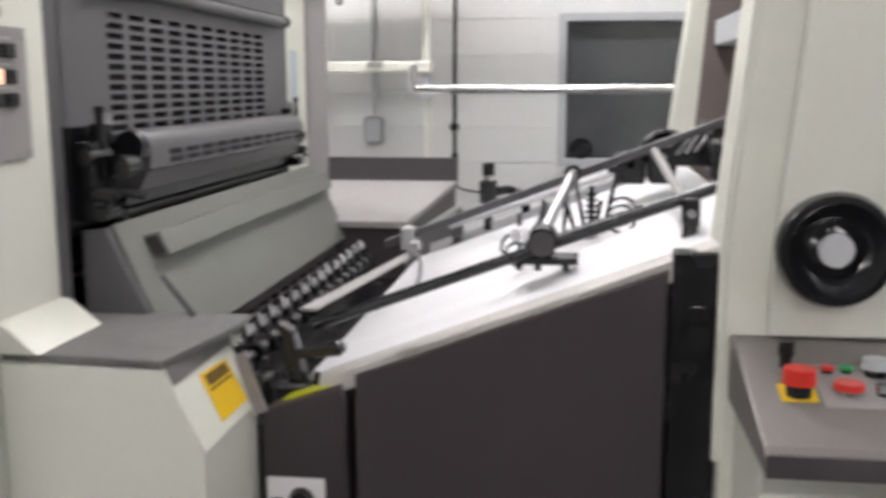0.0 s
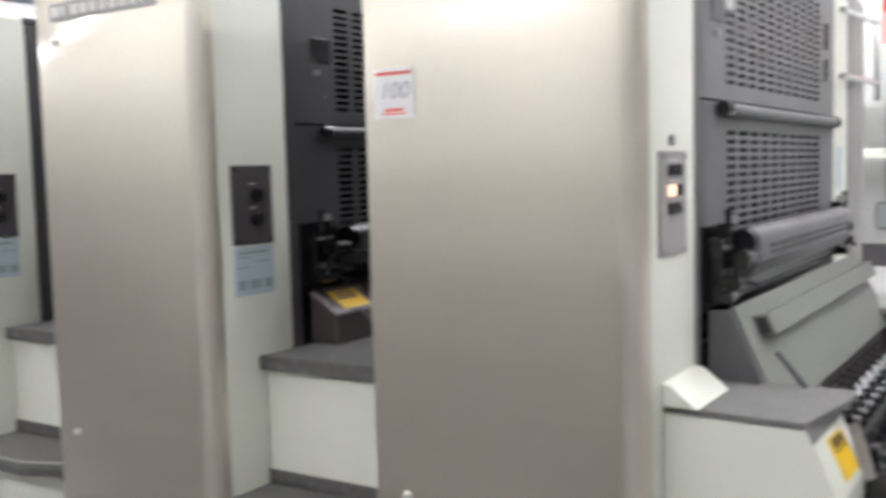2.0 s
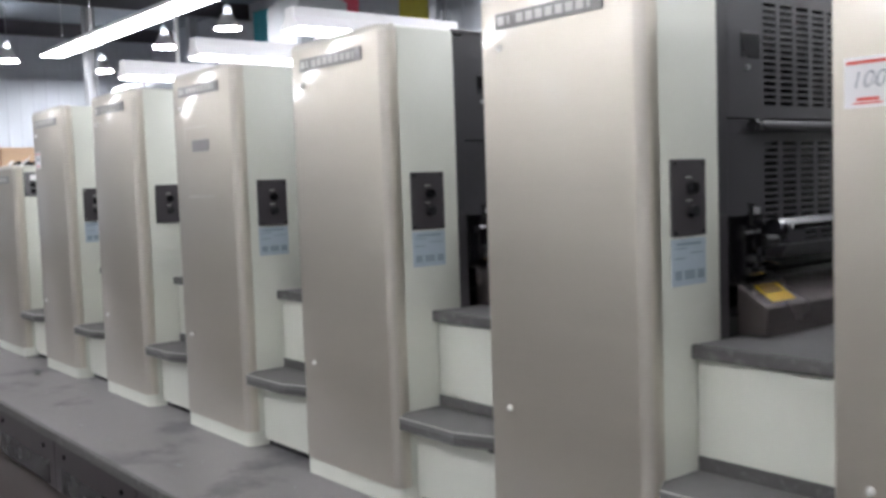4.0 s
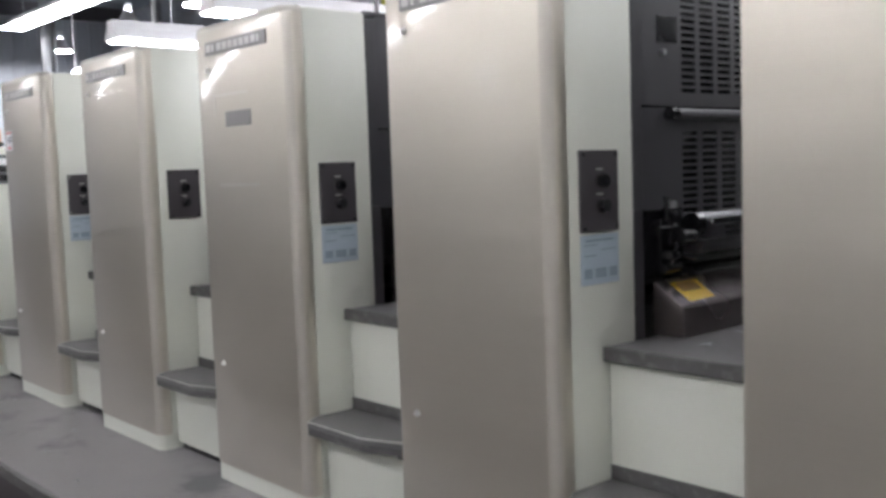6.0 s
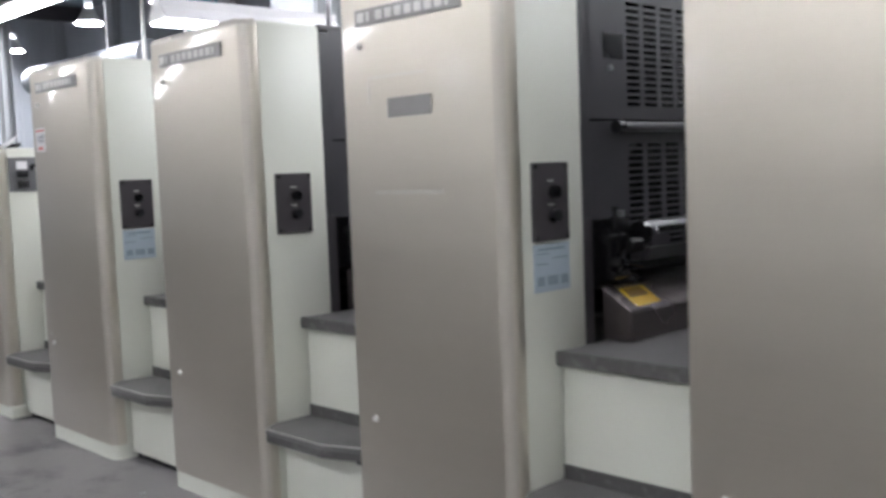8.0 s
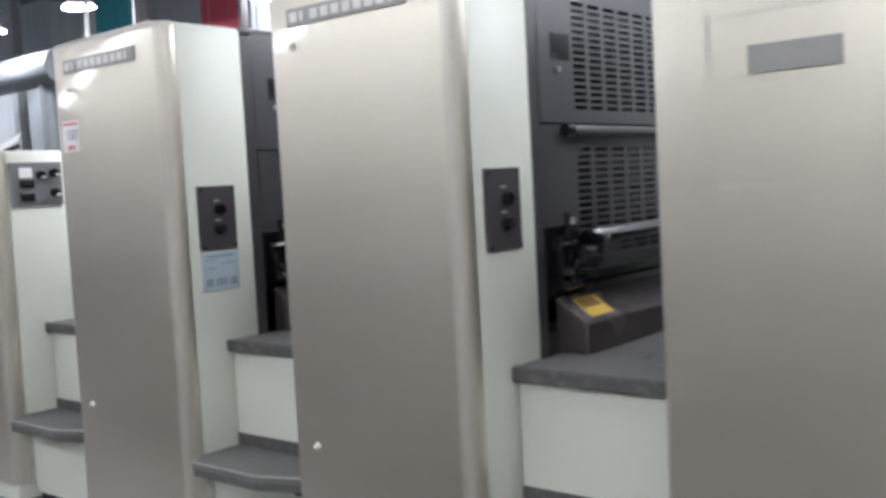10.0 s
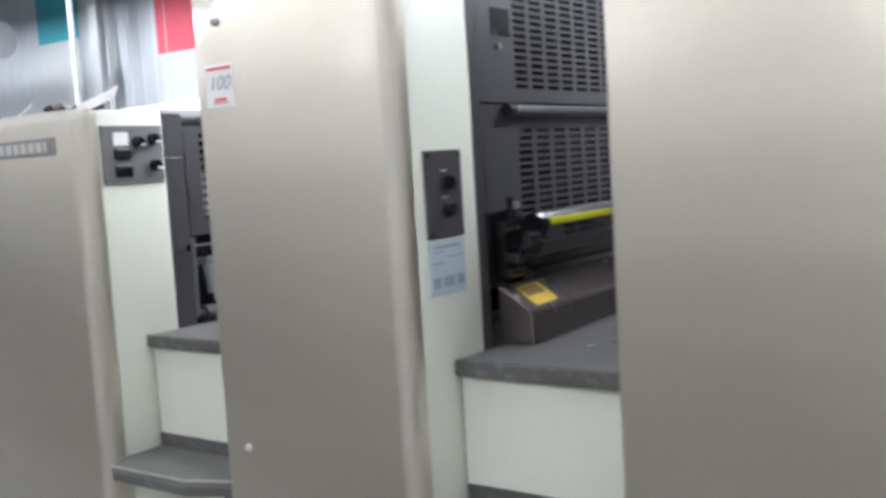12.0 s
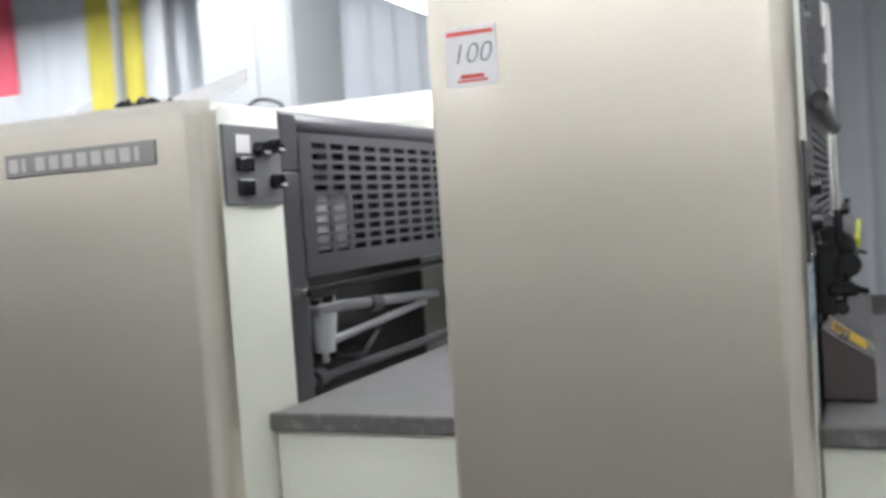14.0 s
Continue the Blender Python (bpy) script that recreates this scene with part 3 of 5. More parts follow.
def delivery_unit():
    u = thing("delivery_unit", "low beige and cream press unit with an instrument panel", "printing press", at=(DX, 0, 0))
    part("front_panel", rounded_panel(DW, 0.0, 0.07, 0.075, DH - 0.034, soft=0), BEIGE, u, "beige metallic front panel", True)
    # top highlight of the low panel, put in as a paler crown
    part("panel_crown", rounded_panel(DW, 0.0, 0.072, DH - 0.034, DH, soft=0.032), PALE_BEIGE, u, "rounded top edge with its highlight painted pale", True)
    part("panel_edge", panel_edge(0.05, 0.08, DH - 0.036), EDGE_SHEEN, u, "rounded side edge with its highlight painted pale", True)
    part("plinth", box(-DW + 0.004, -0.004, 0.006, 0.3, 0.0, 0.073, 0.01), WHITE, u)
    part("side_panel", box(-0.03, -0.002, 0.073, 0.345, 0.074, DH - 0.004, 0.012), WHITE, u, "cream side panel", True)
    part("top_cap", box(-DW + 0.01, -0.031, 0.071, 0.345, 0.074, DH - 0.002, 0.012), WHITE, u, "cream top cover", True)
    part("frame_plate", box(-0.12, -0.002, 0.347, 0.43, 0.0, 1.385, 0.004), GUARD, u, "grey frame plate")
    part("frame_head", box(-0.12, -0.002, 0.347, 0.43, 1.389, DH - 0.01, 0.004), GUARD, u)
    part("top_tube", rod((-0.06, 0.36, DH - 0.03), (-0.06, 1.93, DH - 0.03), 0.035), GUARD, u, "", True)
    g = part("guard", perforated(0.431, 1.93, 1.10, DH - 0.06, 0.50, 1.85, 1.16, DH - 0.075, 13, 11), GUARD, u, "dark grey perforated guard")
    # black sheets give the shade behind the guard's slots
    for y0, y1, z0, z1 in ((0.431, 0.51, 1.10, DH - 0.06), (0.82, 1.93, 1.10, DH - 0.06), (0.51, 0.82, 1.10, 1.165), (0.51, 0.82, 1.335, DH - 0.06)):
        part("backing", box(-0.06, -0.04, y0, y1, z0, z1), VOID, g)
    # white plate added so these slots show a bright reflection
    part("lit_sheet", box(-0.075, -0.062, 0.505, 0.825, 1.16, 1.34), PAPER, g, "white plate added for the bright reflection in the slots")
    # inside of the low unit blackened as shade
    part("inner_body", box(-DW + 0.05, -0.35, 0.347, 1.93, 0.0, DH - 0.08), VOID, u, "inner body painted black for the shade inside")
    part("far_tower", box(-DW, -0.002, 1.932, 2.3, 0.0, DH, 0.012), WHITE, u)
    part("shaft", rod((-0.05, 0.43, 0.80), (-0.05, 1.93, 0.80), 0.016), DARK, u, "dull dark shaft", True)
    part("shaft_collar", rod((-0.05, 0.50, 0.80), (-0.05, 0.55, 0.80), 0.032), DARK, u, "", True)
    part("air_bar", rod((-0.10, 0.50, 1.045), (-0.10, 1.93, 1.06), 0.011), DARK, u, "", True)
    v = part("valve_block", box(-0.075, -0.01, 0.50, 0.66, 0.985, 1.012, 0.006), STEEL, u, "brushed steel valve block")
    for i in range(4):
        part("valve_screw", rod((-0.04, 0.52 + i * 0.038, 1.012), (-0.04, 0.52 + i * 0.038, 1.03), 0.010, n=8), CHROME if i % 2 else BLACK, v, "", True)
    part("filter_bowl", rod((-0.04, 0.56, 0.875), (-0.04, 0.56, 0.984), 0.030, 0.042), GREY_FRAME, u, "pale grey filter bowl", True)
    part("bowl_drain", rod((-0.04, 0.56, 0.845), (-0.04, 0.56, 0.875), 0.010), STEEL, u, "", True)
    part("feed_pipe", rod((-0.045, 0.66, 0.995), (-0.06, 1.40, 0.955), 0.017), STEEL, u, "dull steel pipe", True)
    part("feed_pipe", rod((-0.045, 0.62, 0.90), (-0.06, 1.30, 0.935), 0.013), STEEL, u, "dull steel pipe", True)
    part("pipe_joint", rod((-0.05, 0.86, 0.978), (-0.05, 0.93, 0.975), 0.026), DARK, u, "", True)
    part("air_hose", wire([(-0.04, 0.60, 0.86), (-0.03, 0.72, 0.835), (-0.05, 0.86, 0.86), (-0.08, 1.05, 0.93)], 0.009), BLACK, u, "black air hose", True)
    part("drop_rod", rod((-0.03, 0.455, 0.80), (-0.03, 0.462, 1.09), 0.008), STEEL, u, "", True)
    part("latch_pin", rod((0.0, 0.40, 1.06), (0.016, 0.40, 1.06), 0.012), CHROME, u, "chrome latch pin", True)
    part("bottom_bar", box(-0.05, -0.02, 0.431, 1.93, 0.70, 0.74, 0.004), VOID, u)
    s = part("instrument_panel", box(-0.004, 0.008, 0.083, 0.328, 1.304, 1.498, 0.002), PANEL_GREY, u, "dark grey instrument panel")
    part("display", box(0.006, 0.012, 0.125, 0.185, 1.43, 1.475, 0.001), PAPER, s, "white meter face")
    part("switch", box(0.006, 0.022, 0.125, 0.185, 1.385, 1.42, 0.003), BLACK, s)
    part("switch", box(0.006, 0.018, 0.125, 0.19, 1.325, 1.365, 0.003), BLACK, s)
    for y, z in ((0.22, 1.44), (0.285, 1.45), (0.285, 1.36)):
        k = part("knob", rod((0.006, y, z), (0.034, y, z), 0.021, 0.018), BLACK, s, "", True)
        part("pointer", box(0.03, 0.0365, y - 0.003, y + 0.018, z - 0.012, z - 0.006), PAPER, k)
    nameplate(u, -0.60, -0.125, 1.412, 1.47)
    bolt(u, -0.68, 1.28)
    return u


delivery_unit()
step_platform(DX, -5 * PITCH - WIDTH - DX, 6)


# ---- the feeder ----
def feeder():
    f = thing("feeder", "cream sheet feeder with a black handwheel, on the deck", "press feeder")
    # near tower: its edge leans back
    edge = [(1.262, 0.0), (1.262, 0.95), (1.352, 1.95), (2.3, 1.95), (2.3, 0.0)]
    part("near_tower", prism(edge, "y", 0.36, 0.50, 0.012), WHITE, f, "cream tower with a leaning edge")
    part("front_cover", prism([(1.335, 0.80), (1.335, 0.95), (1.43, 1.95), (2.3, 1.95), (2.3, 0.80)], "y", 0.335, 0.359, 0.006), WHITE, f, "cream front cover")
    part("edge_strip", prism([(1.25, 0.55), (1.25, 0.95), (1.34, 1.95), (1.352, 1.95), (1.262, 0.95), (1.262, 0.55)], "y", 0.372, 0.51), WHITE, f)
    part("far_tower", prism([(1.29, 0.0), (1.29, 1.0), (1.40, 1.95), (2.3, 1.95), (2.3, 0.0)], "y", 1.90, 2.05, 0.012), WHITE, f, "cream tower with a leaning edge")
    part("inner_wall", prism([(1.36, 0.9), (1.43, 1.9), (2.3, 1.9), (2.3, 0.9)], "y", 1.86, 1.897), material("brown_grey_inner_paint", (0.15, 0.12, 0.115), 0.5, 0, 0.15, 3, 120, 0.05), f, "brown-grey inner wall")
    part("cross_beam", box(1.42, 1.50, 0.51, 1.86, 1.36, 1.44, 0.006), GREY_FRAME, f)
    part("crown", box(1.40, 2.3, 0.36, 2.05, 1.952, 2.0, 0.01), WHITE, f)
    part("inner_floor", box(1.36, 2.3, 0.505, 1.85, 0.0, 0.62), BROWN, f)
    # handwheel
    c = Vector((1.428, 0.335, 0.963))
    bm = bmesh.new()
    prof = [(0.0, 0.03), (0.03, 0.03), (0.055, 0.012), (0.068, 0.02), (0.082, 0.045), (0.094, 0.045), (0.1, 0.03), (0.096, 0.0), (0.0, 0.0)]
    rings = []
    for i in range(40):
        a = 2 * math.pi * i / 40
        rings.append([bm.verts.new((c.x + r * math.cos(a), c.y - d - 0.012, c.z + r * math.sin(a))) for r, d in prof[1:-1]])
    for i in range(40):
        r0, r1 = rings[i], rings[(i + 1) % 40]
        for j in range(len(r0) - 1):
            bm.faces.new((r0[j], r0[j + 1], r1[j + 1], r1[j]))
    w = part("handwheel", bm, material("glossy_black_plastic", (0.012, 0.012, 0.014), 0.18, 0, 0.1, 8, 100, 0, coat=0.5), f, "glossy black handwheel", True)
    part("hub_cap", rod((c.x, c.y - 0.03, c.z), (c.x, c.y - 0.047, c.z), 0.029, n=28), GREY_FRAME, w, "pale grey hub cap", True)
    part("wheel_axle", rod((c.x, c.y + 0.01, c.z), (c.x, c.y - 0.03, c.z), 0.04), BLACK, w)
    # console
    co = part("console", prism([(0.36, 0.795), (0.33, 0.795), (0.02, 0.715), (0.005, 0.70), (0.005, 0.675), (0.36, 0.675)], "x", 1.272, 2.2, 0.005), material("brown_grey_console", (0.19, 0.175, 0.165), 0.45, 0.2, 0.12, 5, 200, 0.06), f, "brown-grey sloping control console")
    part("console_lip", box(1.274, 2.198, -0.003, 0.006, 0.672, 0.708, 0.002), DARK, co)
    part("console_base", box(1.285, 2.2, 0.10, 0.359, 0.0, 0.674, 0.006), WHITE, f, "cream base under the console")

    def on(y):
        return 0.715 + (y - 0.02) * 0.08 / 0.31

    def button(x, y, r, h, mat, label, collar=None):
        z = on(y)
        b = part("push_button", rod((x, y, z + h * 0.45), (x, y, z + h), r, r * 0.93, 24), mat, co, label, True)
        part("button_stem", rod((x, y, z), (x, y, z + h * 0.5), r * 0.75, n=20), collar or BLACK, b)
    pl = part("emergency_plate", prism([(0.138, on(0.138)), (0.185, on(0.185)), (0.185, on(0.185) + 0.0025), (0.138, on(0.138) + 0.0025)], "x", 1.321, 1.377), YELLOW, co, "yellow plate under the emergency stop")
    button(1.349, 0.156, 0.027, 0.046, RED, "red mushroom stop button")
    button(1.428, 0.165, 0.025, 0.020, RED, "red push button with chrome collar", CHROME)
    button(1.409, 0.228, 0.0115, 0.012, RED, "small red button")
    button(1.439, 0.230, 0.0115, 0.012, GREEN, "small green button")
    button(1.485, 0.224, 0.024, 0.028, GREY_FRAME, "pale grey button")
    button(1.483, 0.165, 0.016, 0.016, CHROME, "chrome switch")
    button(1.52, 0.17, 0.02, 0.03, BLACK, "black push button")
    button(1.345, 0.242, 0.013, 0.045, BLACK, "black toggle knob")
    part("button_plate", prism([(0.125, on(0.125)), (0.25, on(0.25)), (0.25, on(0.25) + 0.0015), (0.125, on(0.125) + 0.0015)], "x", 1.385, 1.60), GREY_SHELF, co, "brown-grey switch plate")
    return f


feeder()


def feed_board():
    """Sloping feed table from the feeder down to the first unit, with tapes, bars and side panels."""
    f = thing("feed_table", "sloping aluminium feed table with dark side panels beside the feeder", "feed table")
    sl = (0.955 - 0.70) / (1.262 - 0.58)

    def z(x):
        return 0.70 + (x - 0.58) * sl
    part("table_top", prism([(0.46, z(0.46)), (1.34, z(1.34)), (1.34, z(1.34) - 0.03), (0.46, z(0.46) - 0.03)], "y", 0.47, 1.86), BOARD, f, "bright aluminium table top")
    part("near_rail", prism([(0.5, z(0.5) + 0.003), (1.26, z(1.26) + 0.003), (1.26, z(1.26) - 0.04), (0.5, z(0.5) - 0.04)], "y", 0.392, 0.468, 0.004), WORN_EDGE, f, "worn steel edge rail")
    part("far_rail", prism([(0.5, z(0.5) + 0.03), (1.3, z(1.3) + 0.03), (1.3, z(1.3) - 0.04), (0.5, z(0.5) - 0.04)], "y", 1.862, 1.90, 0.004), STEEL, f)
    part("side_panel", prism([(0.572, 0.0), (0.572, z(0.572) - 0.012), (1.163, z(1.163) - 0.012), (1.163, 0.0)], "y", 0.385, 0.41, 0.006), BROWN, f, "dark brown-grey side panel")
    part("end_panel", prism([(0.385, 0.0), (0.385, 0.60), (0.40, 0.615), (0.545, 0.665), (0.556, 0.64), (0.556, 0.0)], "y", 0.375, 0.44, 0.008), BROWN, f, "dark brown-grey end panel")
    part("post", box(1.17, 1.257, 0.385, 0.43, 0.0, 0.94, 0.006), BLACK, f, "black post")
    part("post_handle", rod((1.215, 0.384, 0.79), (1.215, 0.345, 0.79), 0.022), BLACK, f, "", True)
    part("post_clip", box(1.20, 1.23, 0.365, 0.384, 0.81, 0.845, 0.004), BLACK, f)
    dl = part("dial_plate", box(0.395, 0.512, 0.369, 0.3745, 0.33, 0.475, 0.004), PAPER, f, "white dial plate")
    part("dial_knob", rod((0.465, 0.369, 0.43), (0.465, 0.345, 0.43), 0.027, 0.023), BLACK, dl, "black dial knob", True)
    part("dial_mark", box(0.402, 0.428, 0.3675, 0.3695, 0.428, 0.433), INK, dl)
    part("under_body", prism([(0.44, 0.0), (0.44, 0.58), (1.25, 0.88), (1.25, 0.0)], "y", 0.445, 1.89), BROWN, f)
    # long bars above the table
    part("tape_bar", rod((0.43, 0.62, 0.722), (1.33, 0.62, 1.055), 0.0125), BLACK, f, "black steel bar", True)
    part("square_bar", prism([(0.48, 0.80), (1.38, 1.140), (1.38, 1.162), (0.48, 0.822)], "y", 1.18, 1.215, 0.003), GUARD, f, "worn square grey bar")
    part("rear_bar", rod((0.60, 1.62, 0.80), (1.36, 1.62, 1.06), 0.01), STEEL, f, "", True)
    part("clear_strip", prism([(0.435, 0.50), (0.468, 0.50), (0.568, 1.20), (0.536, 1.20)], "z", 0.783, 0.788), GREY_SHELF, f, "dull grey plastic strip")
    part("back_strut", prism([(0.538, 1.20), (0.585, 1.90), (0.605, 1.90), (0.560, 1.20)], "z", 0.82, 0.832), FLAP, f, "dull grey flat strut")
    part("strut_foot", box(0.575, 0.615, 1.862, 1.90, 0.70, 0.822, 0.004), DARK, f)
    part("strip_clamp", box(0.525, 0.56, 1.165, 1.225, 0.80, 0.86, 0.006), STEEL, f)
    part("clamp_hook", wire([(0.55, 1.16, 0.80), (0.575, 1.15, 0.79), (0.585, 1.14, 0.75), (0.57, 1.14, 0.70)], 0.006), STEEL, f, "", True)
    part("clamp_nut", rod((0.56, 1.14, 0.815), (0.585, 1.13, 0.82), 0.013, n=6), STEEL, f)
    # right-hand cross bar with its clamp
    part("cross_bar", rod((1.222, 0.60, 0.99), (1.19, 1.22, 1.075), 0.011), GREY_SHELF, f, "dull steel cross bar", True)
    part("bar_clamp", box(1.205, 1.24, 0.585, 0.635, 0.955, 1.015, 0.006), BLACK, f)
    part("clamp_screw", rod((1.222, 0.59, 0.90), (1.222, 0.60, 0.96), 0.018, 0.015), BLACK, f, "", True)
    part("clamp_pin", rod((1.222, 0.585, 0.985), (1.222, 0.568, 0.985), 0.008), STEEL, f)
    # locking lever at the foot
    part("lever_post", prism([(0.425, 0.655), (0.46, 0.64), (0.435, 0.755), (0.405, 0.77)], "y", 0.44, 0.475, 0.004), BLACK, f)
    part("lock_lever", rod((0.445, 0.44, 0.708), (0.535, 0.42, 0.73), 0.010, 0.017), BLACK, f, "black lever", True)
    part("lever_tip", rod((0.533, 0.4205, 0.7295), (0.545, 0.418, 0.732), 0.017, 0.010), BLACK, f, "", True)
    part("side_stop", box(0.39, 0.50, 0.43, 0.47, 0.628, 0.648, 0.006), BLACK, f)
    for x in (0.395, 0.425, 0.452, 0.48):
        part("stop_screw", rod((x, 0.45, 0.648), (x, 0.45, 0.668), 0.007, n=10), BLACK, f)
    part("stop_block", box(0.355, 0.395, 0.40, 0.45, 0.60, 0.67, 0.008), BLACK, f)
    part("stop_lever", rod((0.375, 0.42, 0.67), (0.385, 0.42, 0.705), 0.006), BLACK, f)
    part("caution_sticker", prism([(0.43, 0.6285), (0.525, 0.6605), (0.525, 0.6625), (0.43, 0.6305)], "y", 0.385, 0.425), LIME, f, "faded yellow sticker")

    def ring(x, y, zc, R, r=0.0035, mat=BLACK, label="thin black guide ring"):
        bm = bmesh.new()
        loops = [[bm.verts.new((x + (R + r * math.cos(b)) * math.cos(a), y + r * math.sin(b), zc + (R + r * math.cos(b)) * math.sin(a)))
                  for b in [2 * math.pi * j / 6 for j in range(6)]] for a in [2 * math.pi * i / 28 for i in range(28)]]
        for i in range(28):
            for j in range(6):
                bm.faces.new((loops[i][j], loops[i][(j + 1) % 6], loops[(i + 1) % 28][(j + 1) % 6], loops[(i + 1) % 28][j]))
        part("guide_ring", bm, mat, f, label, True)

    # wheel carriage on the black bar
    cx, cy, cz = 0.925, 0.64, 0.918
    part("carriage", rod((cx, cy - 0.055, cz), (cx, cy + 0.05, cz), 0.031, n=28), BLACK, f, "black round carriage", True)
    part("carriage_face", rod((cx, cy - 0.062, cz), (cx, cy - 0.0555, cz), 0.026, n=24), DARK, f, "", True)
    part("carriage_foot", box(cx - 0.055, cx + 0.075, cy - 0.02, cy + 0.05, cz - 0.052, cz - 0.034, 0.005), BLACK, f)
    for dx in (-0.05, -0.01, 0.05):
        part("foot_screw", rod((cx + dx, cy, cz - 0.066), (cx + dx, cy, cz - 0.05), 0.008, n=10), BLACK, f)
    part("carriage_arm", rod((cx + 0.005, cy + 0.03, cz + 0.02), (cx + 0.058, cy + 0.22, cz + 0.115), 0.012), STEEL, f, "grey tube arm", True)
    ring(cx + 0.06, cy + 0.22, cz + 0.12, 0.016, 0.005)
    part("white_cap", rod((0.858, 0.80, 0.90), (0.875, 0.83, 0.905), 0.017, n=16), PAPER, f, "white plastic cap", True)
    ring(0.853, 0.84, 0.868, 0.030)
    ring(0.862, 0.80, 0.858, 0.026)
    ring(1.105, 1.00, 0.935, 0.033)
    ring(1.100, 0.93, 0.925, 0.033)
    # small rods, springs and nuts behind the carriage
    rng2 = random.Random(11)
    for i in range(9):
        x = 0.86 + i * 0.026
        y = 0.92 + 0.05 * (i % 3)
        zb = z(x) + 0.03
        part("adjuster", rod((x, y, zb), (x + rng2.uniform(-0.03, 0.03), y + 0.05, zb + rng2.uniform(0.05, 0.13)), 0.006, n=8), BLACK if i % 3 else GUARD, f, "", True)
    for i in range(4):
        x = 0.90 + i * 0.05
        part("link", rod((x, 0.90, z(x) + 0.045), (x + 0.10, 0.98, z(x) + 0.075), 0.006, n=8), BLACK if i % 2 else GUARD, f, "", True)
    part("spring_post", rod((1.03, 0.98, z(1.03)), (1.03, 0.98, z(1.03) + 0.13), 0.007, n=10), BLACK, f, "", True)
    for i in range(5):
        part("spring_coil", rod((1.03, 0.98, z(1.03) + 0.05 + i * 0.014), (1.03, 0.98, z(1.03) + 0.056 + i * 0.014), 0.014, n=12), BLACK, f, "", True)
    part("spring_base", box(1.015, 1.045, 0.965, 0.995, z(1.03), z(1.03) + 0.04, 0.004), STEEL, f)
    # black side guide on the far edge
    part("guide_knob", rod((0.716, 1.70, 0.955), (0.716, 1.70, 0.995), 0.019), BLACK, f, "black ribbed knob", True)
    part("guide_collar", rod((0.716, 1.70, 0.94), (0.716, 1.70, 0.956), 0.012), CHROME, f, "", True)
    part("guide_body", box(0.688, 0.744, 1.67, 1.73, 0.865, 0.94, 0.008), BLACK, f)
    part("guide_foot", rod((0.716, 1.70, 0.78), (0.716, 1.70, 0.866), 0.014), BLACK, f, "", True)
    part("guide_hose", wire([(0.744, 1.70, 0.905), (0.79, 1.69, 0.91), (0.83, 1.66, 0.885), (0.84, 1.64, 0.85)], 0.015), BLACK, f, "", True)
    part("guide_wire", wire([(0.69, 1.70, 0.90), (0.64, 1.72, 0.905), (0.60, 1.80, 0.91)], 0.004), BLACK, f, "", True)
    # separator head at the top of the table
    part("separator_rail", rod((1.08, 1.40, 1.00), (1.42, 1.40, 1.11), 0.012), BLACK, f, "", True)
    for i, (x, y, w, h) in enumerate(((1.14, 1.36, 0.05, 0.045), (1.22, 1.30, 0.045, 0.06), (1.30, 1.42, 0.06, 0.05), (1.37, 1.25, 0.04, 0.07), (1.33, 0.90, 0.035, 0.06), (1.40, 1.60, 0.05, 0.09))):
        zc = 1.005 + (x - 1.08) * 0.32
        part("separator_block", box(x - w * 0.8, x + w * 0.8, y - 0.06, y + 0.06, zc - h * 1.2, zc + 0.03, 0.008), BLACK, f)
        part("separator_nut", rod((x, y - 0.045, zc), (x, y - 0.06, zc), 0.011, n=8), STEEL if i % 2 else BLACK, f)
    part("air_hose", wire([(1.17, 1.45, 1.03), (1.20, 1.46, 1.085), (1.25, 1.48, 1.10), (1.30, 1.50, 1.08)], 0.014), BLACK, f, "black air hose", True)
    for i in range(5):
        x = 1.25 + i * 0.03
        part("separator_rod", rod((x, 1.2 + 0.06 * i, 1.06), (x + 0.04, 1.22 + 0.06 * i, 1.11 + 0.01 * (i % 2)), 0.005, n=8), STEEL, f, "", True)
    # grippers at the foot of the table
    shaft = part("gripper_shaft", rod((0.29, 0.45, 0.655), (0.29, 1.85, 0.655), 0.02), VOID, f, "black shaft", True)
    for i in range(15):
        y = 0.50 + i * 0.088
        b = box(0.265, 0.325, y, y + 0.045, 0.64, 0.685, 0.01)
        box(0.282, 0.302, y + 0.01, y + 0.035, 0.68, 0.705, 0.004, into=b)
        part("gripper", b, VOID, shaft)
        part("gripper_tip", rod((0.288, y + 0.010, 0.700), (0.280, y + 0.012, 0.730), 0.0065, n=8), CHROME, shaft, "chrome gripper tip", True)
        part("gripper_tip", rod((0.290, y + 0.036, 0.695), (0.284, y + 0.038, 0.720), 0.005, n=8), CHROME, shaft, "chrome gripper tip", True)
    part("gripper_tray", box(0.14, 0.44, 0.47, 1.86, 0.56, 0.58), VOID, f)
    part("tray_grille", perforated(0.55, 1.80, 0.605, 0.70, 0.60, 1.75, 0.62, 0.69, 12, 3, x=0.185), BROWN, f, "dark perforated tray wall")
    return f


feed_board()


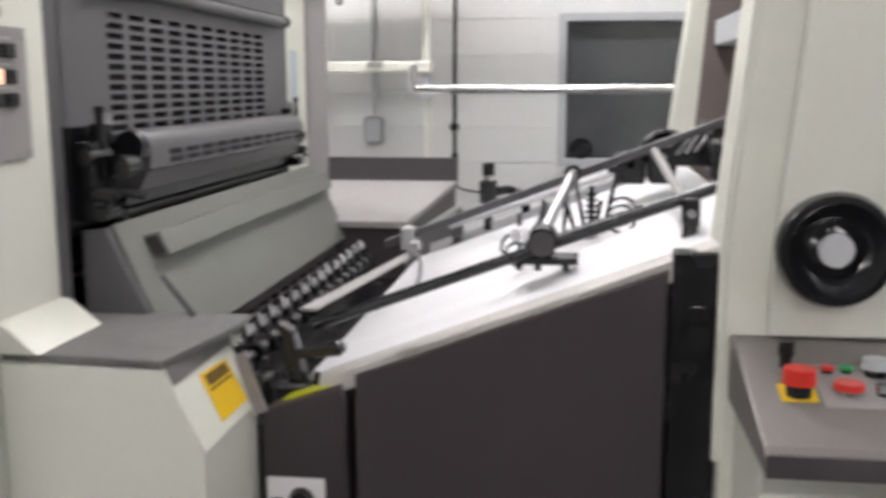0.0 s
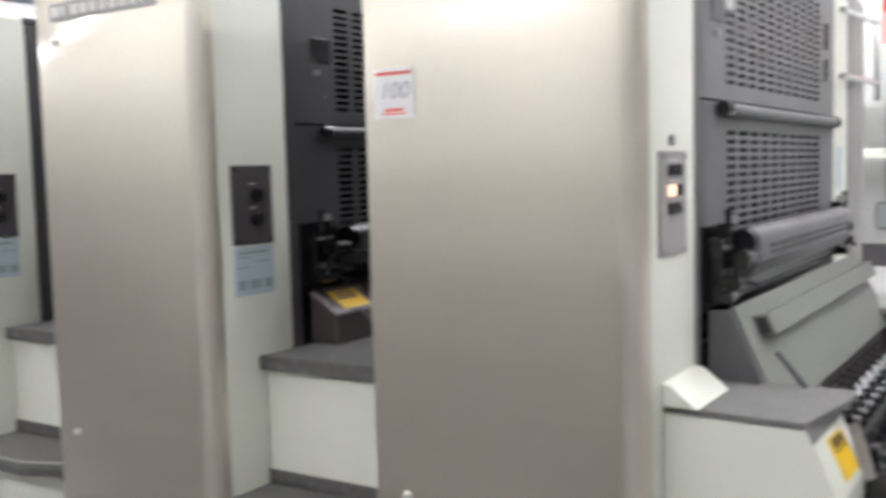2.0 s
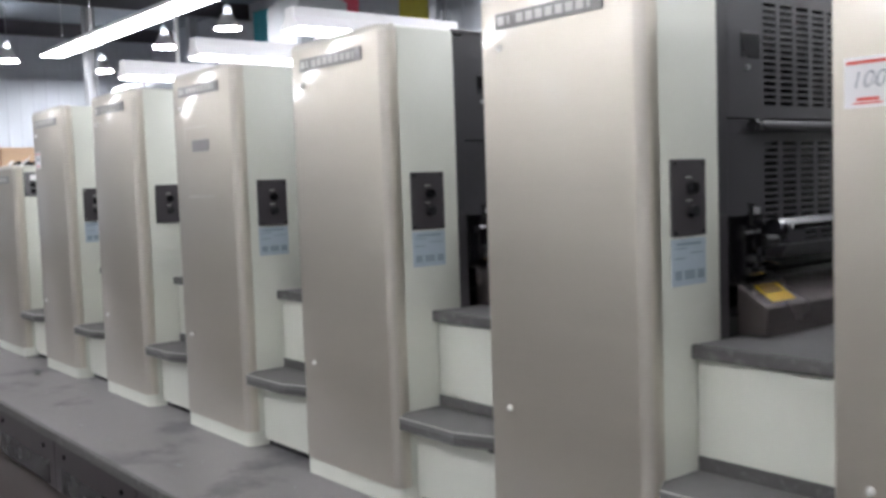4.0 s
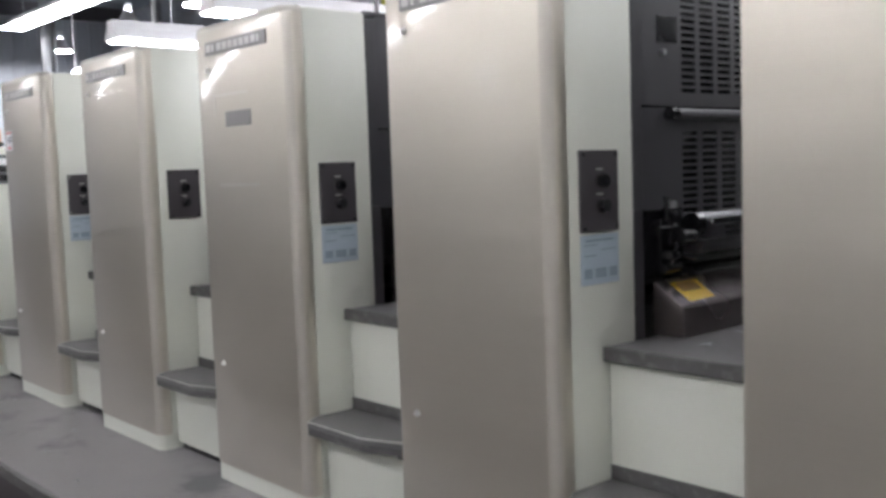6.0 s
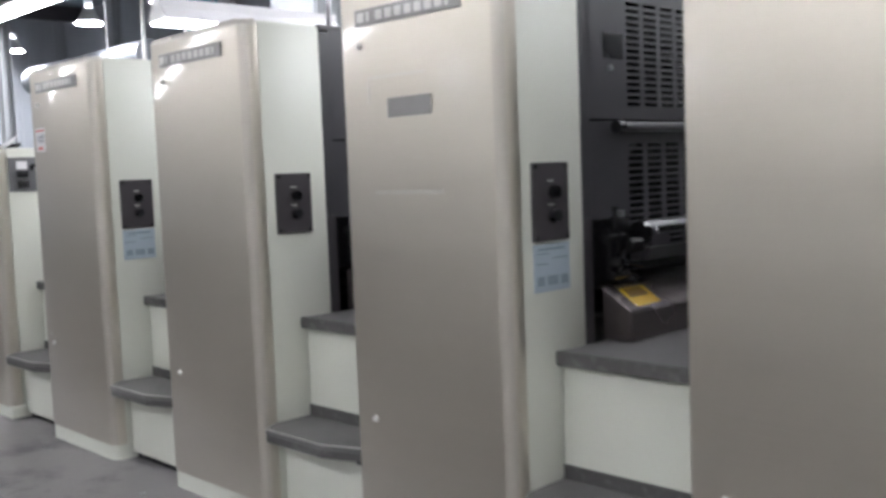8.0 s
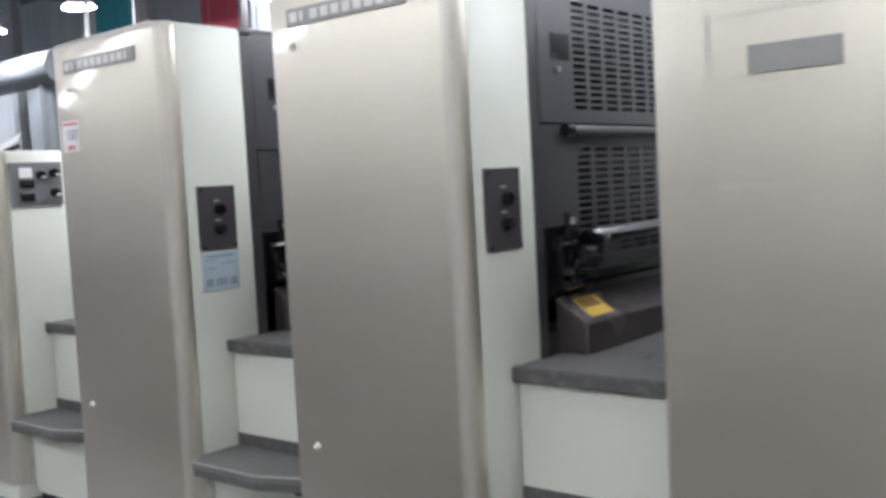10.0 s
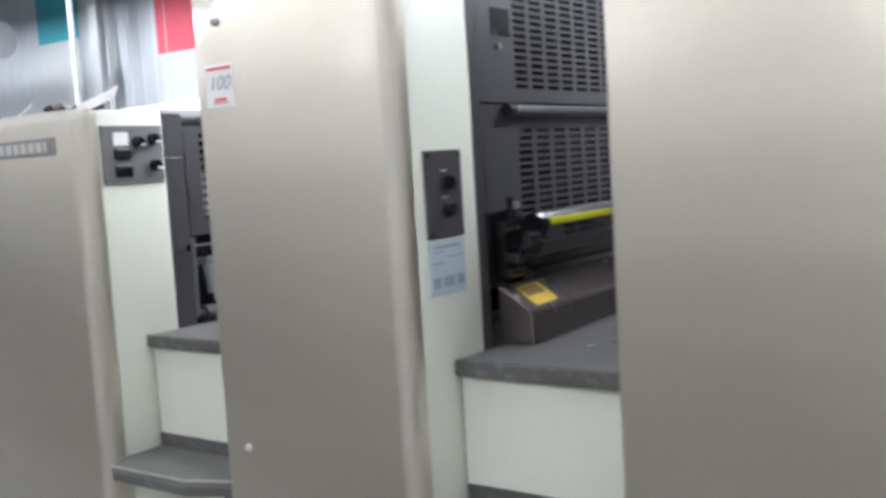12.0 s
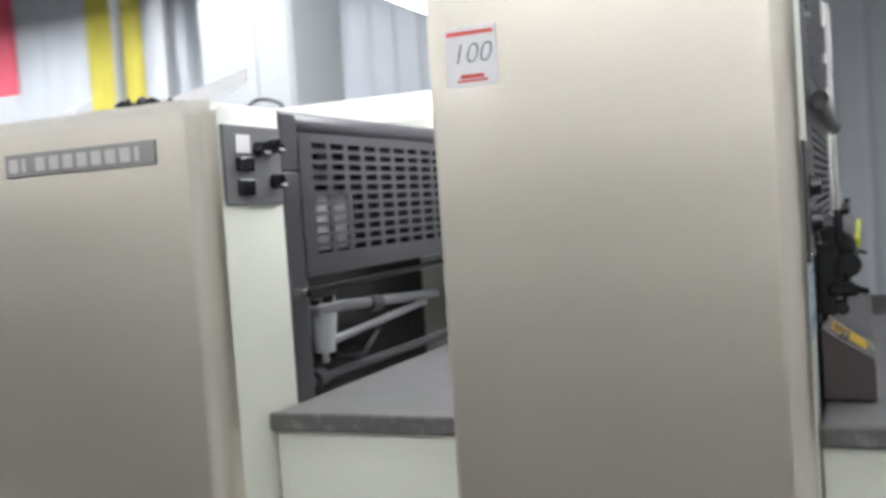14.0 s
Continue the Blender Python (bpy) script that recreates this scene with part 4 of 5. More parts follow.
def first_unit_front():
    """Footboard box and hinged cover at the entry of the first unit."""
    b = thing("entry_footboard", "cream footboard box with grey tread and yellow warning sticker", "step")
    bm = prism([(0.004, 0.0), (0.004, 0.764), (0.303, 0.764), (0.371, 0.619), (0.371, 0.0)], "y", 0.12, 0.40, 0.003)
    part("body", bm, WHITE, b, "cream footboard body")
    def plate(name, quad, lift, mat, parent, label=""):
        """A thin tilted plate over a quad, raised along its normal."""
        p = [Vector(v) for v in quad]
        nrm = (p[1] - p[0]).cross(p[2] - p[0]).normalized()
        if nrm.y > 0:
            nrm = -nrm
        bm = bmesh.new()
        lo = [bm.verts.new(v - nrm * 0.004) for v in p]
        hi = [bm.verts.new(v + nrm * (lift + 0.001)) for v in p]
        bm.faces.new(lo), bm.faces.new(hi)
        for i in range(4):
            bm.faces.new((lo[i], lo[(i + 1) % 4], hi[(i + 1) % 4], hi[i]))
        return part(name, bm, mat, parent, label)
    A, B, C = (Vector(v) for v in ((0.303, 0.119, 0.764), (0.371, 0.119, 0.619), (0.371, 0.402, 0.619)))
    D = A + C - B

    def inside(u, v):
        return A + (D - A) * u + (B - A) * v
    ch = plate("chamfer_cover", (A, B, C, D), 0.0, WHITE, b, "cream angled cover")
    plate("warning_sticker", (inside(0.37, 0.28), inside(0.82, 0.31), inside(0.85, 0.88), inside(0.375, 0.88)), 0.0015, YELLOW, ch, "yellow warning sticker")
    st = material("brown_sticker_print", (0.11, 0.06, 0.008), 0.5, 0, 0.5, 60, 140, 0)
    plate("sticker_print", (inside(0.43, 0.32), inside(0.78, 0.34), inside(0.79, 0.47), inside(0.43, 0.46)), 0.0024, st, ch)
    plate("sticker_print", (inside(0.43, 0.485), inside(0.79, 0.50), inside(0.79, 0.53), inside(0.43, 0.515)), 0.0024, st, ch)
    part("tread", prism([(0.0, 0.135), (0.303, 0.116), (0.345, 0.376), (0.34, 0.47), (0.0, 0.47)], "z", 0.766, 0.781, 0.003), TREAD, b, "grey speckled tread")
    plate("tread_lip", (inside(0.02, -0.08), inside(1.02, -0.08), inside(1.02, 0.20), inside(0.02, 0.20)), 0.003, TREAD, b, "tread folded over the edge")
    part("end_plate", prism([(0.376, 0.60), (0.337, 0.72), (0.36, 0.732), (0.40, 0.612)], "y", 0.366, 0.372), GREY_SHELF, b, "dull grey end plate")
    part("corner_block", prism([(0.0, 0.782), (0.0, 0.834), (0.02, 0.831), (0.08, 0.782)], "y", 0.116, 0.35, 0.004), WHITE, b, "cream corner cover", True)
    c = thing("hinged_cover", "open scuffed grey-green hinged cover below the first roller guard", "machine cover")
    part("cover_plate", prism([(0.045, 0.955), (0.06, 0.962), (0.175, 0.70), (0.16, 0.695)], "y", 0.46, 2.02, 0.004), FLAP, c, "", True)
    part("cover_ledge", prism([(0.075, 0.925), (0.115, 0.935), (0.135, 0.885), (0.098, 0.875)], "y", 0.56, 1.98, 0.004), FLAP, c)
    part("ledge_end", prism([(0.082, 0.92), (0.11, 0.927), (0.128, 0.89), (0.102, 0.882)], "y", 0.552, 0.559), BROWN, c)
    part("cover_side", prism([(0.0, 0.95), (0.05, 0.955), (0.17, 0.70), (0.0, 0.70)], "y", 0.44, 0.459, 0.003), GUARD_LIT, c)
    part("cover_stay", rod((0.165, 0.445, 0.86), (0.235, 0.43, 0.784), 0.006), GUARD, c, "", True)
    # black box filling the shaded space under the cover
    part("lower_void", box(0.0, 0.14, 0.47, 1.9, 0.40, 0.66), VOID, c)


first_unit_front()


# ---- drive side behind the feed table ----
def drive_side():
    p = thing("drive_side_platform", "mid grey sheet metal platform with a dark upstand behind the press", "platform")
    part("platform_top", box(0.02, 0.405, 1.96, 3.45, 0.74, 0.765, 0.004), GREY_SHELF, p)
    part("platform_top", box(-0.40, 0.0195, 2.45, 3.45, 0.74, 0.765, 0.004), GREY_SHELF, p)
    # body coloured dark to give the shade of the pit behind the cover
    part("platform_body", box(0.03, 0.395, 1.98, 3.45, 0.0, 0.739), BROWN, p)
    part("upstand", box(-0.40, 0.405, 3.452, 3.48, 0.735, 0.88, 0.003), DARK, p, "dark grey upstand")
    r = thing("hand_rail", "polished steel hand rail on the drive side", "rail")
    part("rail_tube", rod((0.36, 2.6, 1.222), (1.42, 2.6, 1.222), 0.017), CHROME, r, "", True)
    part("rail_bend", wire([(0.36, 2.6, 1.222), (0.335, 2.6, 1.225), (0.325, 2.6, 1.25), (0.325, 2.6, 1.32)], 0.016), CHROME, r, "", True)
    part("rail_post", rod((1.40, 2.6, 0.0), (1.40, 2.6, 1.222), 0.017), CHROME, r, "", True)


drive_side()


# ---- lamps ----
def strip_lamp(x, y, z, length, along, mat, drop, name="strip_lamp", w=0.11):
    l = thing(name, "white hanging fluorescent strip lamp or added fill strip, switched on", "ceiling lamp", "strip lamps", at=(x, y, z))
    h = length / 2
    if along == "x":
        part("housing", prism([(-0.05, 0.02), (-w, -0.05), (w, -0.05), (0.05, 0.02), (0.05, 0.07), (-0.05, 0.07)], "x", -h, h), PAPER, l, "white housing")
        part("tube", box(-h + 0.02, h - 0.02, -w + 0.012, w - 0.012, -0.062, -0.052), mat, l, "glowing fluorescent tubes")
        ends = ((-h * 0.8, 0), (h * 0.8, 0))
    else:
        part("housing", prism([(-0.05, 0.02), (-w, -0.05), (w, -0.05), (0.05, 0.02), (0.05, 0.07), (-0.05, 0.07)], "y", -h, h), PAPER, l, "white housing")
        part("tube", box(-w + 0.012, w - 0.012, -h + 0.02, h - 0.02, -0.062, -0.052), mat, l, "glowing fluorescent tubes")
        ends = ((0, -h * 0.8), (0, h * 0.8))
    for ex, ey in ends:
        part("hanger", rod((ex, ey, 0.07), (ex, ey, drop), 0.006, n=6), STEEL, l)
    return l


def tube_lamp(x, y, z, length, mat):
    """A bare batten lamp along x: two tubes between end caps under a slim white housing."""
    l = thing("batten_lamp", "white hanging batten lamp with two bare tubes, switched on", "ceiling lamp", "batten lamps of the hall", at=(x, y, z))
    h = length / 2
    part("housing", prism([(-0.09, 0.05), (-0.05, 0.11), (0.05, 0.11), (0.09, 0.05)], "x", -h, h), PAPER, l, "white housing")
    for dy in (-0.045, 0.045):
        part("tube", rod((-h + 0.03, dy, 0.0), (h - 0.03, dy, 0.0), 0.02, n=12), mat, l, "glowing fluorescent tube", True)
    for ex in (-h, h - 0.03):
        part("end_cap", box(ex, ex + 0.03, -0.075, 0.075, -0.03, 0.05, 0.004), PAPER, l)
    for ex in (-h * 0.8, h * 0.8):
        part("hanger", rod((ex, 0, 0.11), (ex, 0, HZ - z), 0.006, n=6), STEEL, l)
    return l


for x in (-12.9, -6.9, -0.9):
    strip_lamp(x, 2.9, 3.6, 5.8, "x", TUBE_PRESS, HZ - 3.6, w=0.19)
for x in (-17.6, -14.4, -11.2, -8.0, -4.8, -1.6, 1.6, 4.8):
    tube_lamp(x, -3.35, 2.82, 2.6, TUBE_HALL)
    # unseen fill strip, added to brighten the cream side panels
    strip_lamp(x + 1.6, -1.2, 4.2, 2.4, "x", TUBE_FILL, HZ - 4.2, w=0.15)
# x = 0.6 and 5.0 are unseen fill, added to light the sides
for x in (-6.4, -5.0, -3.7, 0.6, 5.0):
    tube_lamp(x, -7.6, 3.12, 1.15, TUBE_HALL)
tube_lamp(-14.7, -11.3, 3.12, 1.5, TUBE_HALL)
strip_lamp(0.90, 1.0, 2.5, 0.9, "y", TUBE_FEED, HZ - 2.5)
for k in (3, 4, 5):
    l = strip_lamp(-k * PITCH - 0.5, 1.23, 2.25, 1.2, "y", TUBE_UNIT, 0.08, "unit_lamp")
    for y in (0.80, 1.66):
        part("lamp_bracket", rod((0, y - 1.23, -0.33), (0, y - 1.23, 0.0), 0.012, n=8), DARK, l, "dark bracket on the unit")


def high_lamp(x, y, z):
    l = thing("high_bay_lamp", "round high bay lamp under the hall roof, switched on", "ceiling lamp", "high bay lamps", at=(x, y, z))
    part("reflector", rod((0, 0, 0.0), (0, 0, 0.38), 0.34, 0.14, 28, cap=False), PAPER, l, "white conical reflector", True)
    part("bulb", rod((0, 0, 0.0), (0, 0, 0.02), 0.33, n=28), TUBE_HIGH, l, "glowing lamp face")
    part("ballast", rod((0, 0, 0.38), (0, 0, 0.6), 0.1), GREY_FRAME, l)
    part("hanger", rod((0, 0, 0.6), (0, 0, HZ - z), 0.01, n=6), STEEL, l)


# (-33, 3), (-33, 10) and (-29, -3) are added to brighten the west end
for x, y in ((-19.0, 9.6), (-23.0, 9.7), (-26.8, 9.6), (-31.5, 6.5), (-33, 3), (-33, 10), (-29, -3), (-15, 9.6)):
    high_lamp(x, y, 5.5)


# ---- behind and beyond the press ----
def banner(x0, x1, z_split, mat, name_label, low):
    b = thing("banner", name_label, "banner", "banners on the far wall", at=(0, HY1 - 0.03, 0))

    def cloth(z0, z1):
        bm = bmesh.new()
        n = 14
        cols = []
        for i in range(n + 1):
            x = x0 + (x1 - x0) * i / n
            y = 0.018 * math.sin(i * 1.9 + x0)
            cols.append([bm.verts.new((x, y, z0)), bm.verts.new((x, y, z1)), bm.verts.new((x, y + 0.006, z1)), bm.verts.new((x, y + 0.006, z0))])
        for p, q in zip(cols, cols[1:]):
            for j in range(4):
                bm.faces.new((p[j], p[(j + 1) % 4], q[(j + 1) % 4], q[j]))
        return bm
    part("coloured_cloth", cloth(z_split, 6.9), mat, b, "", True)
    if low < z_split:
        part("white_cloth", cloth(low, z_split - 0.002), CLOTH, b, "white lower half", True)
    part("pole", rod((x0 - 0.05, 0, 6.92), (x1 + 0.05, 0, 6.92), 0.025, n=8), STEEL, b)


banner(-27.65, -25.95, 4.85, TEAL, "teal and white cloth banner on the far hall wall", 1.5)
banner(-23.1, -21.7, 4.12, CRIMSON, "crimson and white cloth banner on the far hall wall", 1.5)
banner(-19.85, -18.55, 3.42, MUSTARD, "mustard yellow cloth banner on the far hall wall", 3.5)


def column(x, y, w=0.3):
    c = thing("steel_column", "grey steel H-section column of the hall", "column", "hall columns", at=(x, y, 0))
    part("flange", box(-w / 2, w / 2, -w / 2, -w / 2 + 0.02, FLOOR, HZ), GREY_FRAME, c)
    part("flange", box(-w / 2, w / 2, w / 2 - 0.02, w / 2, FLOOR, HZ), GREY_FRAME, c)
    part("web", box(-0.01, 0.01, -w / 2 + 0.02, w / 2 - 0.02, FLOOR, HZ), GREY_FRAME, c)


for x, y in ((-24.4, 12.4), (-17.6, 12.4), (-28.5, 8.0), (-31, 12.4), (-14.6, 12.4)):
    column(x, y)
for x in (-34, -28, -22, -16, -10):
    b = thing("roof_beam", "dark steel beam under the hall roof", "beam", "roof beams", at=(x, 0, HZ))
    part("lower_flange", box(-0.12, 0.12, HY0, HY1, -0.5, -0.47), DARK, b)
    part("web", box(-0.012, 0.012, HY0, HY1, -0.47, 0), DARK, b)
d = thing("air_duct", "grey round ventilation duct under the hall roof", "duct")
part("duct_tube", rod((-33, 10.6, 4.6), (-25.5, 10.6, 4.6), 0.42, n=28), DUCT, d, "", True)
part("duct_drop", rod((-26.2, 10.6, FLOOR), (-26.2, 10.6, 4.6), 0.2, n=20), DUCT, d, "", True)


def white_cabinet():
    c = thing("white_cabinet", "tall white control cabinet with a grey handle behind the press", "cabinet")
    part("body", box(-10.62, -9.85, 4.0, 4.7, FLOOR, 3.6, 0.01), CABINET, c)
    part("door", box(-10.60, -10.14, 3.975, 3.998, 0.0, 3.55, 0.004), CABINET, c, "white door")
    part("door", box(-10.13, -9.87, 3.975, 3.998, 0.0, 3.55, 0.004), CABINET, c, "white door")
    h = part("handle", wire([(-10.2, 3.97, 2.02), (-10.2, 3.93, 2.06), (-9.95, 3.93, 2.06), (-9.95, 3.97, 2.02)], 0.012), DARK, c, "dark bar handle", True)
    part("stand", box(-10.42, -9.9, 4.02, 4.68, 3.601, 3.64), GREY_FRAME, c)


white_cabinet()


def delivery_rear():
    r = thing("delivery_cover", "cream sheet metal covers of the delivery behind the low unit", "machine cover")
    part("long_cover", prism([(1.45, 1.50), (1.45, 1.60), (1.62, 1.72), (2.25, 1.72), (2.25, 1.50)], "x", -9.6, -7.75, 0.01), WHITE, r)
    part("cover_body", box(-9.6, -7.75, 1.95, 2.25, 0.0, 1.499), WHITE, r)
    part("top_rail", box(-9.7, -7.72, 2.27, 2.33, 1.72, 1.78, 0.006), WHITE, r)
    p = thing("delivery_platform", "pale grey delivery footboard with a dark edge and cream riser", "step", at=(-12.0, 0, 0))
    w = 12.0 - 8.482 - 0.01
    part("tread", box(0.0, w, 0.216, 1.9, 0.742, 0.772, 0.004), material("pale_grey_sheet", (0.27, 0.262, 0.25), 0.75, 0.0, 0.1, 3, 150, 0.05), p)
    part("nosing", box(0.0, w, 0.192, 0.2155, 0.73, 0.774, 0.006), TREAD_EDGE, p)
    part("riser", box(0.0, w, 0.222, 0.245, 0.384, 0.741), WHITE, p)
    part("lower_tread", box(0.0, w, -0.02, 0.2215, 0.352, 0.384, 0.006), TREAD, p)
    part("lower_riser", box(0.0, w, 0.09, 0.11, 0.0, 0.351), WHITE, p)
    h = thing("delivery_rail", "pale steel hand rail beside the low unit", "rail")
    part("rail", wire([(-8.485, 0.10, 1.51), (-8.52, 0.08, 1.52), (-8.70, 0.08, 1.38), (-9.0, 0.08, 1.13), (-9.35, 0.08, 0.85), (-9.40, 0.08, 0.78)], 0.012), CHROME, h, "", True)
    part("rail", wire([(-8.485, 0.10, 1.32), (-8.54, 0.08, 1.32), (-8.74, 0.08, 1.15), (-8.95, 0.08, 0.97), (-9.15, 0.08, 0.78)], 0.012), CHROME, h, "", True)
    for z in (1.485, 1.295):
        part("rail_block", box(-8.53, -8.484, 0.07, 0.13, z, z + 0.05, 0.006), WHITE, h)
    # things left lying on top of the low unit
    g = thing("black_cloth", "crumpled black cloth on top of the low unit", "cloth")
    bm = bmesh.new()
    bmesh.ops.create_grid(bm, x_segments=22, y_segments=10, size=0.5)
    for v in bm.verts:
        v.co = Vector((-7.93 + v.co.x * 0.17, 0.16 + v.co.y * 0.13, DH + 0.004 + 0.035 * max(0, noise.noise(Vector((v.co.x * 9, v.co.y * 5, 0.3))) + 0.25)))
    r2 = bmesh.ops.extrude_face_region(bm, geom=bm.faces[:])
    for v in [e for e in r2["geom"] if isinstance(e, bmesh.types.BMVert)]:
        v.co.z += 0.006
    part("cloth", bm, BLACK, g, "", True)
    for i, (x, y, a, tilt) in enumerate(((-7.755, 0.13, 8, 12), (-8.16, 0.13, -15, 6), (-8.08, 0.16, 200, 4))):
        sh = thing("paper_sheet", "loose white paper sheet on top of the low unit", "paper", "loose sheets")
        bm = bmesh.new()
        bmesh.ops.create_grid(bm, x_segments=8, y_segments=4, size=0.5)
        for v in bm.verts:
            v.co = Vector((v.co.x * (0.26 if i == 0 else 0.14), v.co.y * (0.05 if i == 0 else 0.045), 0.012 + (0.028 if i == 0 else 0.02) * (v.co.x + 0.5) ** 2))
        r2 = bmesh.ops.extrude_face_region(bm, geom=bm.faces[:])
        for v in [e for e in r2["geom"] if isinstance(e, bmesh.types.BMVert)]:
            v.co.z += 0.002
        bm.transform(pose(x, y, DH + 0.012, (55, 40, 130)[i], (-8, 0, 0)[i], a))
        part("sheet", bm, PAPER, sh, "", True)


delivery_rear()


def wall_rack():
    """White pipe rack in front of the block wall, with a shelf of red goods, and the wall's fittings."""
    r = thing("wall_rack", "white pipe rack with a shelf against the block wall", "rack")
    y = 3.85
    part("shelf", box(-0.9, 0.24, y - 0.18, y + 0.15, 1.86, 1.90, 0.006), WHITE, r, "cream shelf")
    part("shelf_edge", box(-0.9, 0.24, y - 0.192, y - 0.181, 1.83, 1.905, 0.003), WHITE, r)
    part("lower_beam", box(-0.9, 0.22, y - 0.04, y + 0.04, 1.305, 1.365, 0.008), WHITE, r)
    part("post", rod((0.19, y, 1.15), (0.19, y, 1.86), 0.022), WHITE, r, "", True)
    part("post", rod((-0.85, y, 0.0), (-0.85, y, 1.86), 0.022), WHITE, r, "", True)
    part("post", rod((0.19, y + 0.05, 0.0), (0.19, y + 0.05, 1.3), 0.018), WHITE, r, "", True)
    part("rail", rod((0.19, y, 1.885), (1.4, y, 1.885), 0.018), CHROME, r, "", True)
    part("bracket", box(0.165, 0.215, y - 0.03, y + 0.03, 1.16, 1.30, 0.005), GREY_FRAME, r)
    part("clip", box(-0.12, -0.04, y - 0.055, y - 0.041, 1.335, 1.365, 0.004), GREY_SHELF, r)
    for x0, x1, z1, mat, lab in ((-0.16, 0.02, 2.08, PAPER, "clear and white canister with a red lid on the shelf"), (0.035, 0.12, 2.07, BLACK, "small dark canister on the shelf")):
        g = thing("canister", lab, "canister", at=(0, y - 0.02, 0))
        part("body", rod(((x0 + x1) / 2, 0, 1.9), ((x0 + x1) / 2, 0, z1), (x1 - x0) / 2, n=24), mat if mat is BLACK else material("pinkish_print", (0.62, 0.28, 0.28), 0.4, 0, 0.5, 12, 60, 0), g, "", True)
        part("lid", rod(((x0 + x1) / 2, 0, z1), ((x0 + x1) / 2, 0, z1 + 0.10), (x1 - x0) / 2 + 0.006, n=24), RED if mat is not BLACK else BLACK, g, "", True)
    h = thing("red_hose_reel", "red hose reel standing on the shelf", "hose reel", at=(0.30, y, 2.0))
    part("reel", rod((0, -0.06, 0), (0, 0.06, 0), 0.12, n=28), RED, h, "", True)
    part("hub", rod((0, -0.07, 0), (0, 0.07, 0), 0.04, n=20), RED_PRINT, h, "", True)
    part("foot", box(-0.05, 0.05, -0.05, 0.05, -0.115, -0.09), RED_PRINT, h)
    c = thing("wall_box", "rounded grey junction box with its conduit on the block wall", "junction box", at=(-0.165, WY, 0))
    part("body", box(-0.06, 0.06, -0.07, -0.002, 0.905, 1.065, 0.03, 3), GREY_SHELF, c, "", True)
    part("lid", box(-0.045, 0.045, -0.078, -0.071, 0.92, 1.05, 0.01), GREY_FRAME, c)
    part("conduit", rod((0, -0.02, 1.05), (0, -0.02, 3.4), 0.012, n=10), GREY_FRAME, c, "", True)
    w = thing("wall_cable", "black cable with clips down the block wall", "cable", at=(0.30, WY, 0))
    part("cable", rod((0, -0.018, 0.80), (0.012, -0.018, 3.4), 0.010, n=10), BLACK, w, "", True)
    part("coupling", rod((0.0, -0.018, 0.985), (0.0, -0.018, 1.02), 0.026, n=12), BLACK, w, "", True)
    part("coupling", rod((0.0, -0.018, 0.80), (0.0, -0.018, 0.85), 0.020, n=12), BLACK, w, "", True)
    cl = thing("wall_clock", "round black object behind the dark window", "clock", at=(1.02, WY + 0.03, 0.88))
    part("rim", rod((0, 0, 0), (0, -0.03, 0), 0.06, n=28), BLACK, cl, "", True)


wall_rack()

strip_lamp(-7.42, 0.95, 1.93, 0.9, "y", TUBE_SMALL, HZ - 1.93, "unit_lamp")
h = thing("grab_handle", "chrome grab handle on the first printing unit", "handle")
part("grip", rod((0.085, 0.345, 1.66), (0.085, 0.345, 1.98), 0.012), CHROME, h, "", True)
part("arm", rod((0.0, 0.30, 1.77), (0.085, 0.345, 1.77), 0.009), CHROME, h, "", True)
h = thing("drive_side_rail", "short steel rails on the drive side of the first unit", "rail")
for z in (1.62, 1.86):
    part("rail", rod((0.02, 1.94, z), (0.06, 2.44, z), 0.012), CHROME, h, "", True)
part("rail_post", rod((0.06, 2.44, 1.55), (0.06, 2.44, 2.0), 0.016), CHROME, h, "", True)
rng = random.Random(4)
for k in (2, 4, 5):
    for i in range(6):
        x, y = -k * PITCH + rng.uniform(0.16, 0.42), rng.uniform(0.32, 1.1)
        a = rng.uniform(0, 6.28)
        l = rng.uniform(0.008, 0.022)
        o = thing("metal_scrap", "tiny bright metal scrap on the grey tread", "scrap", "scraps on the treads", at=(x, y, 0.7785))
        part("sliver", rod((-l * math.cos(a), -l * math.sin(a), 0.001), (l * math.cos(a), l * math.sin(a), 0.002), 0.0016, n=6), GREY_FRAME, o)

for x, y, r in ((-13.1, 6.0, 0.05), (-13.4, 4.0, 0.028)):
    p = thing("hall_pole", "pale painted steel pole in the hall", "pole", "hall poles", at=(x, y, FLOOR))
    part("tube", rod((0, 0, 0), (0, 0, HZ - FLOOR), r, n=14), WALL, p, "", True)
    part("foot_plate", box(-0.1, 0.1, -0.1, 0.1, 0, 0.015, 0.003), GREY_FRAME, p)


def stacker():
    t = thing("delivery_stacker", "dark grey delivery end frame beyond the low unit", "machine frame", at=(-11.3, 1.95, 0.0))
    part("frame", box(-0.5, 0.5, 0.0, 0.5, 0.0, 1.22, 0.01), DARK, t)
    part("hood", prism([(0.0, 1.221), (0.0, 1.30), (0.12, 1.42), (0.5, 1.42), (0.5, 1.221)], "x", -0.5, 0.5, 0.01), GREY_SHELF, t)
    for x in (-0.42, -0.2, 0.05, 0.3):
        part("guide_rod", rod((x, -0.06, 0.80), (x, -0.06, 1.30), 0.012, n=10), CHROME, t, "", True)
        part("rod_clamp", box(x - 0.025, x + 0.025, -0.08, 0.0, 1.02, 1.08, 0.005), BLACK, t)


stacker()


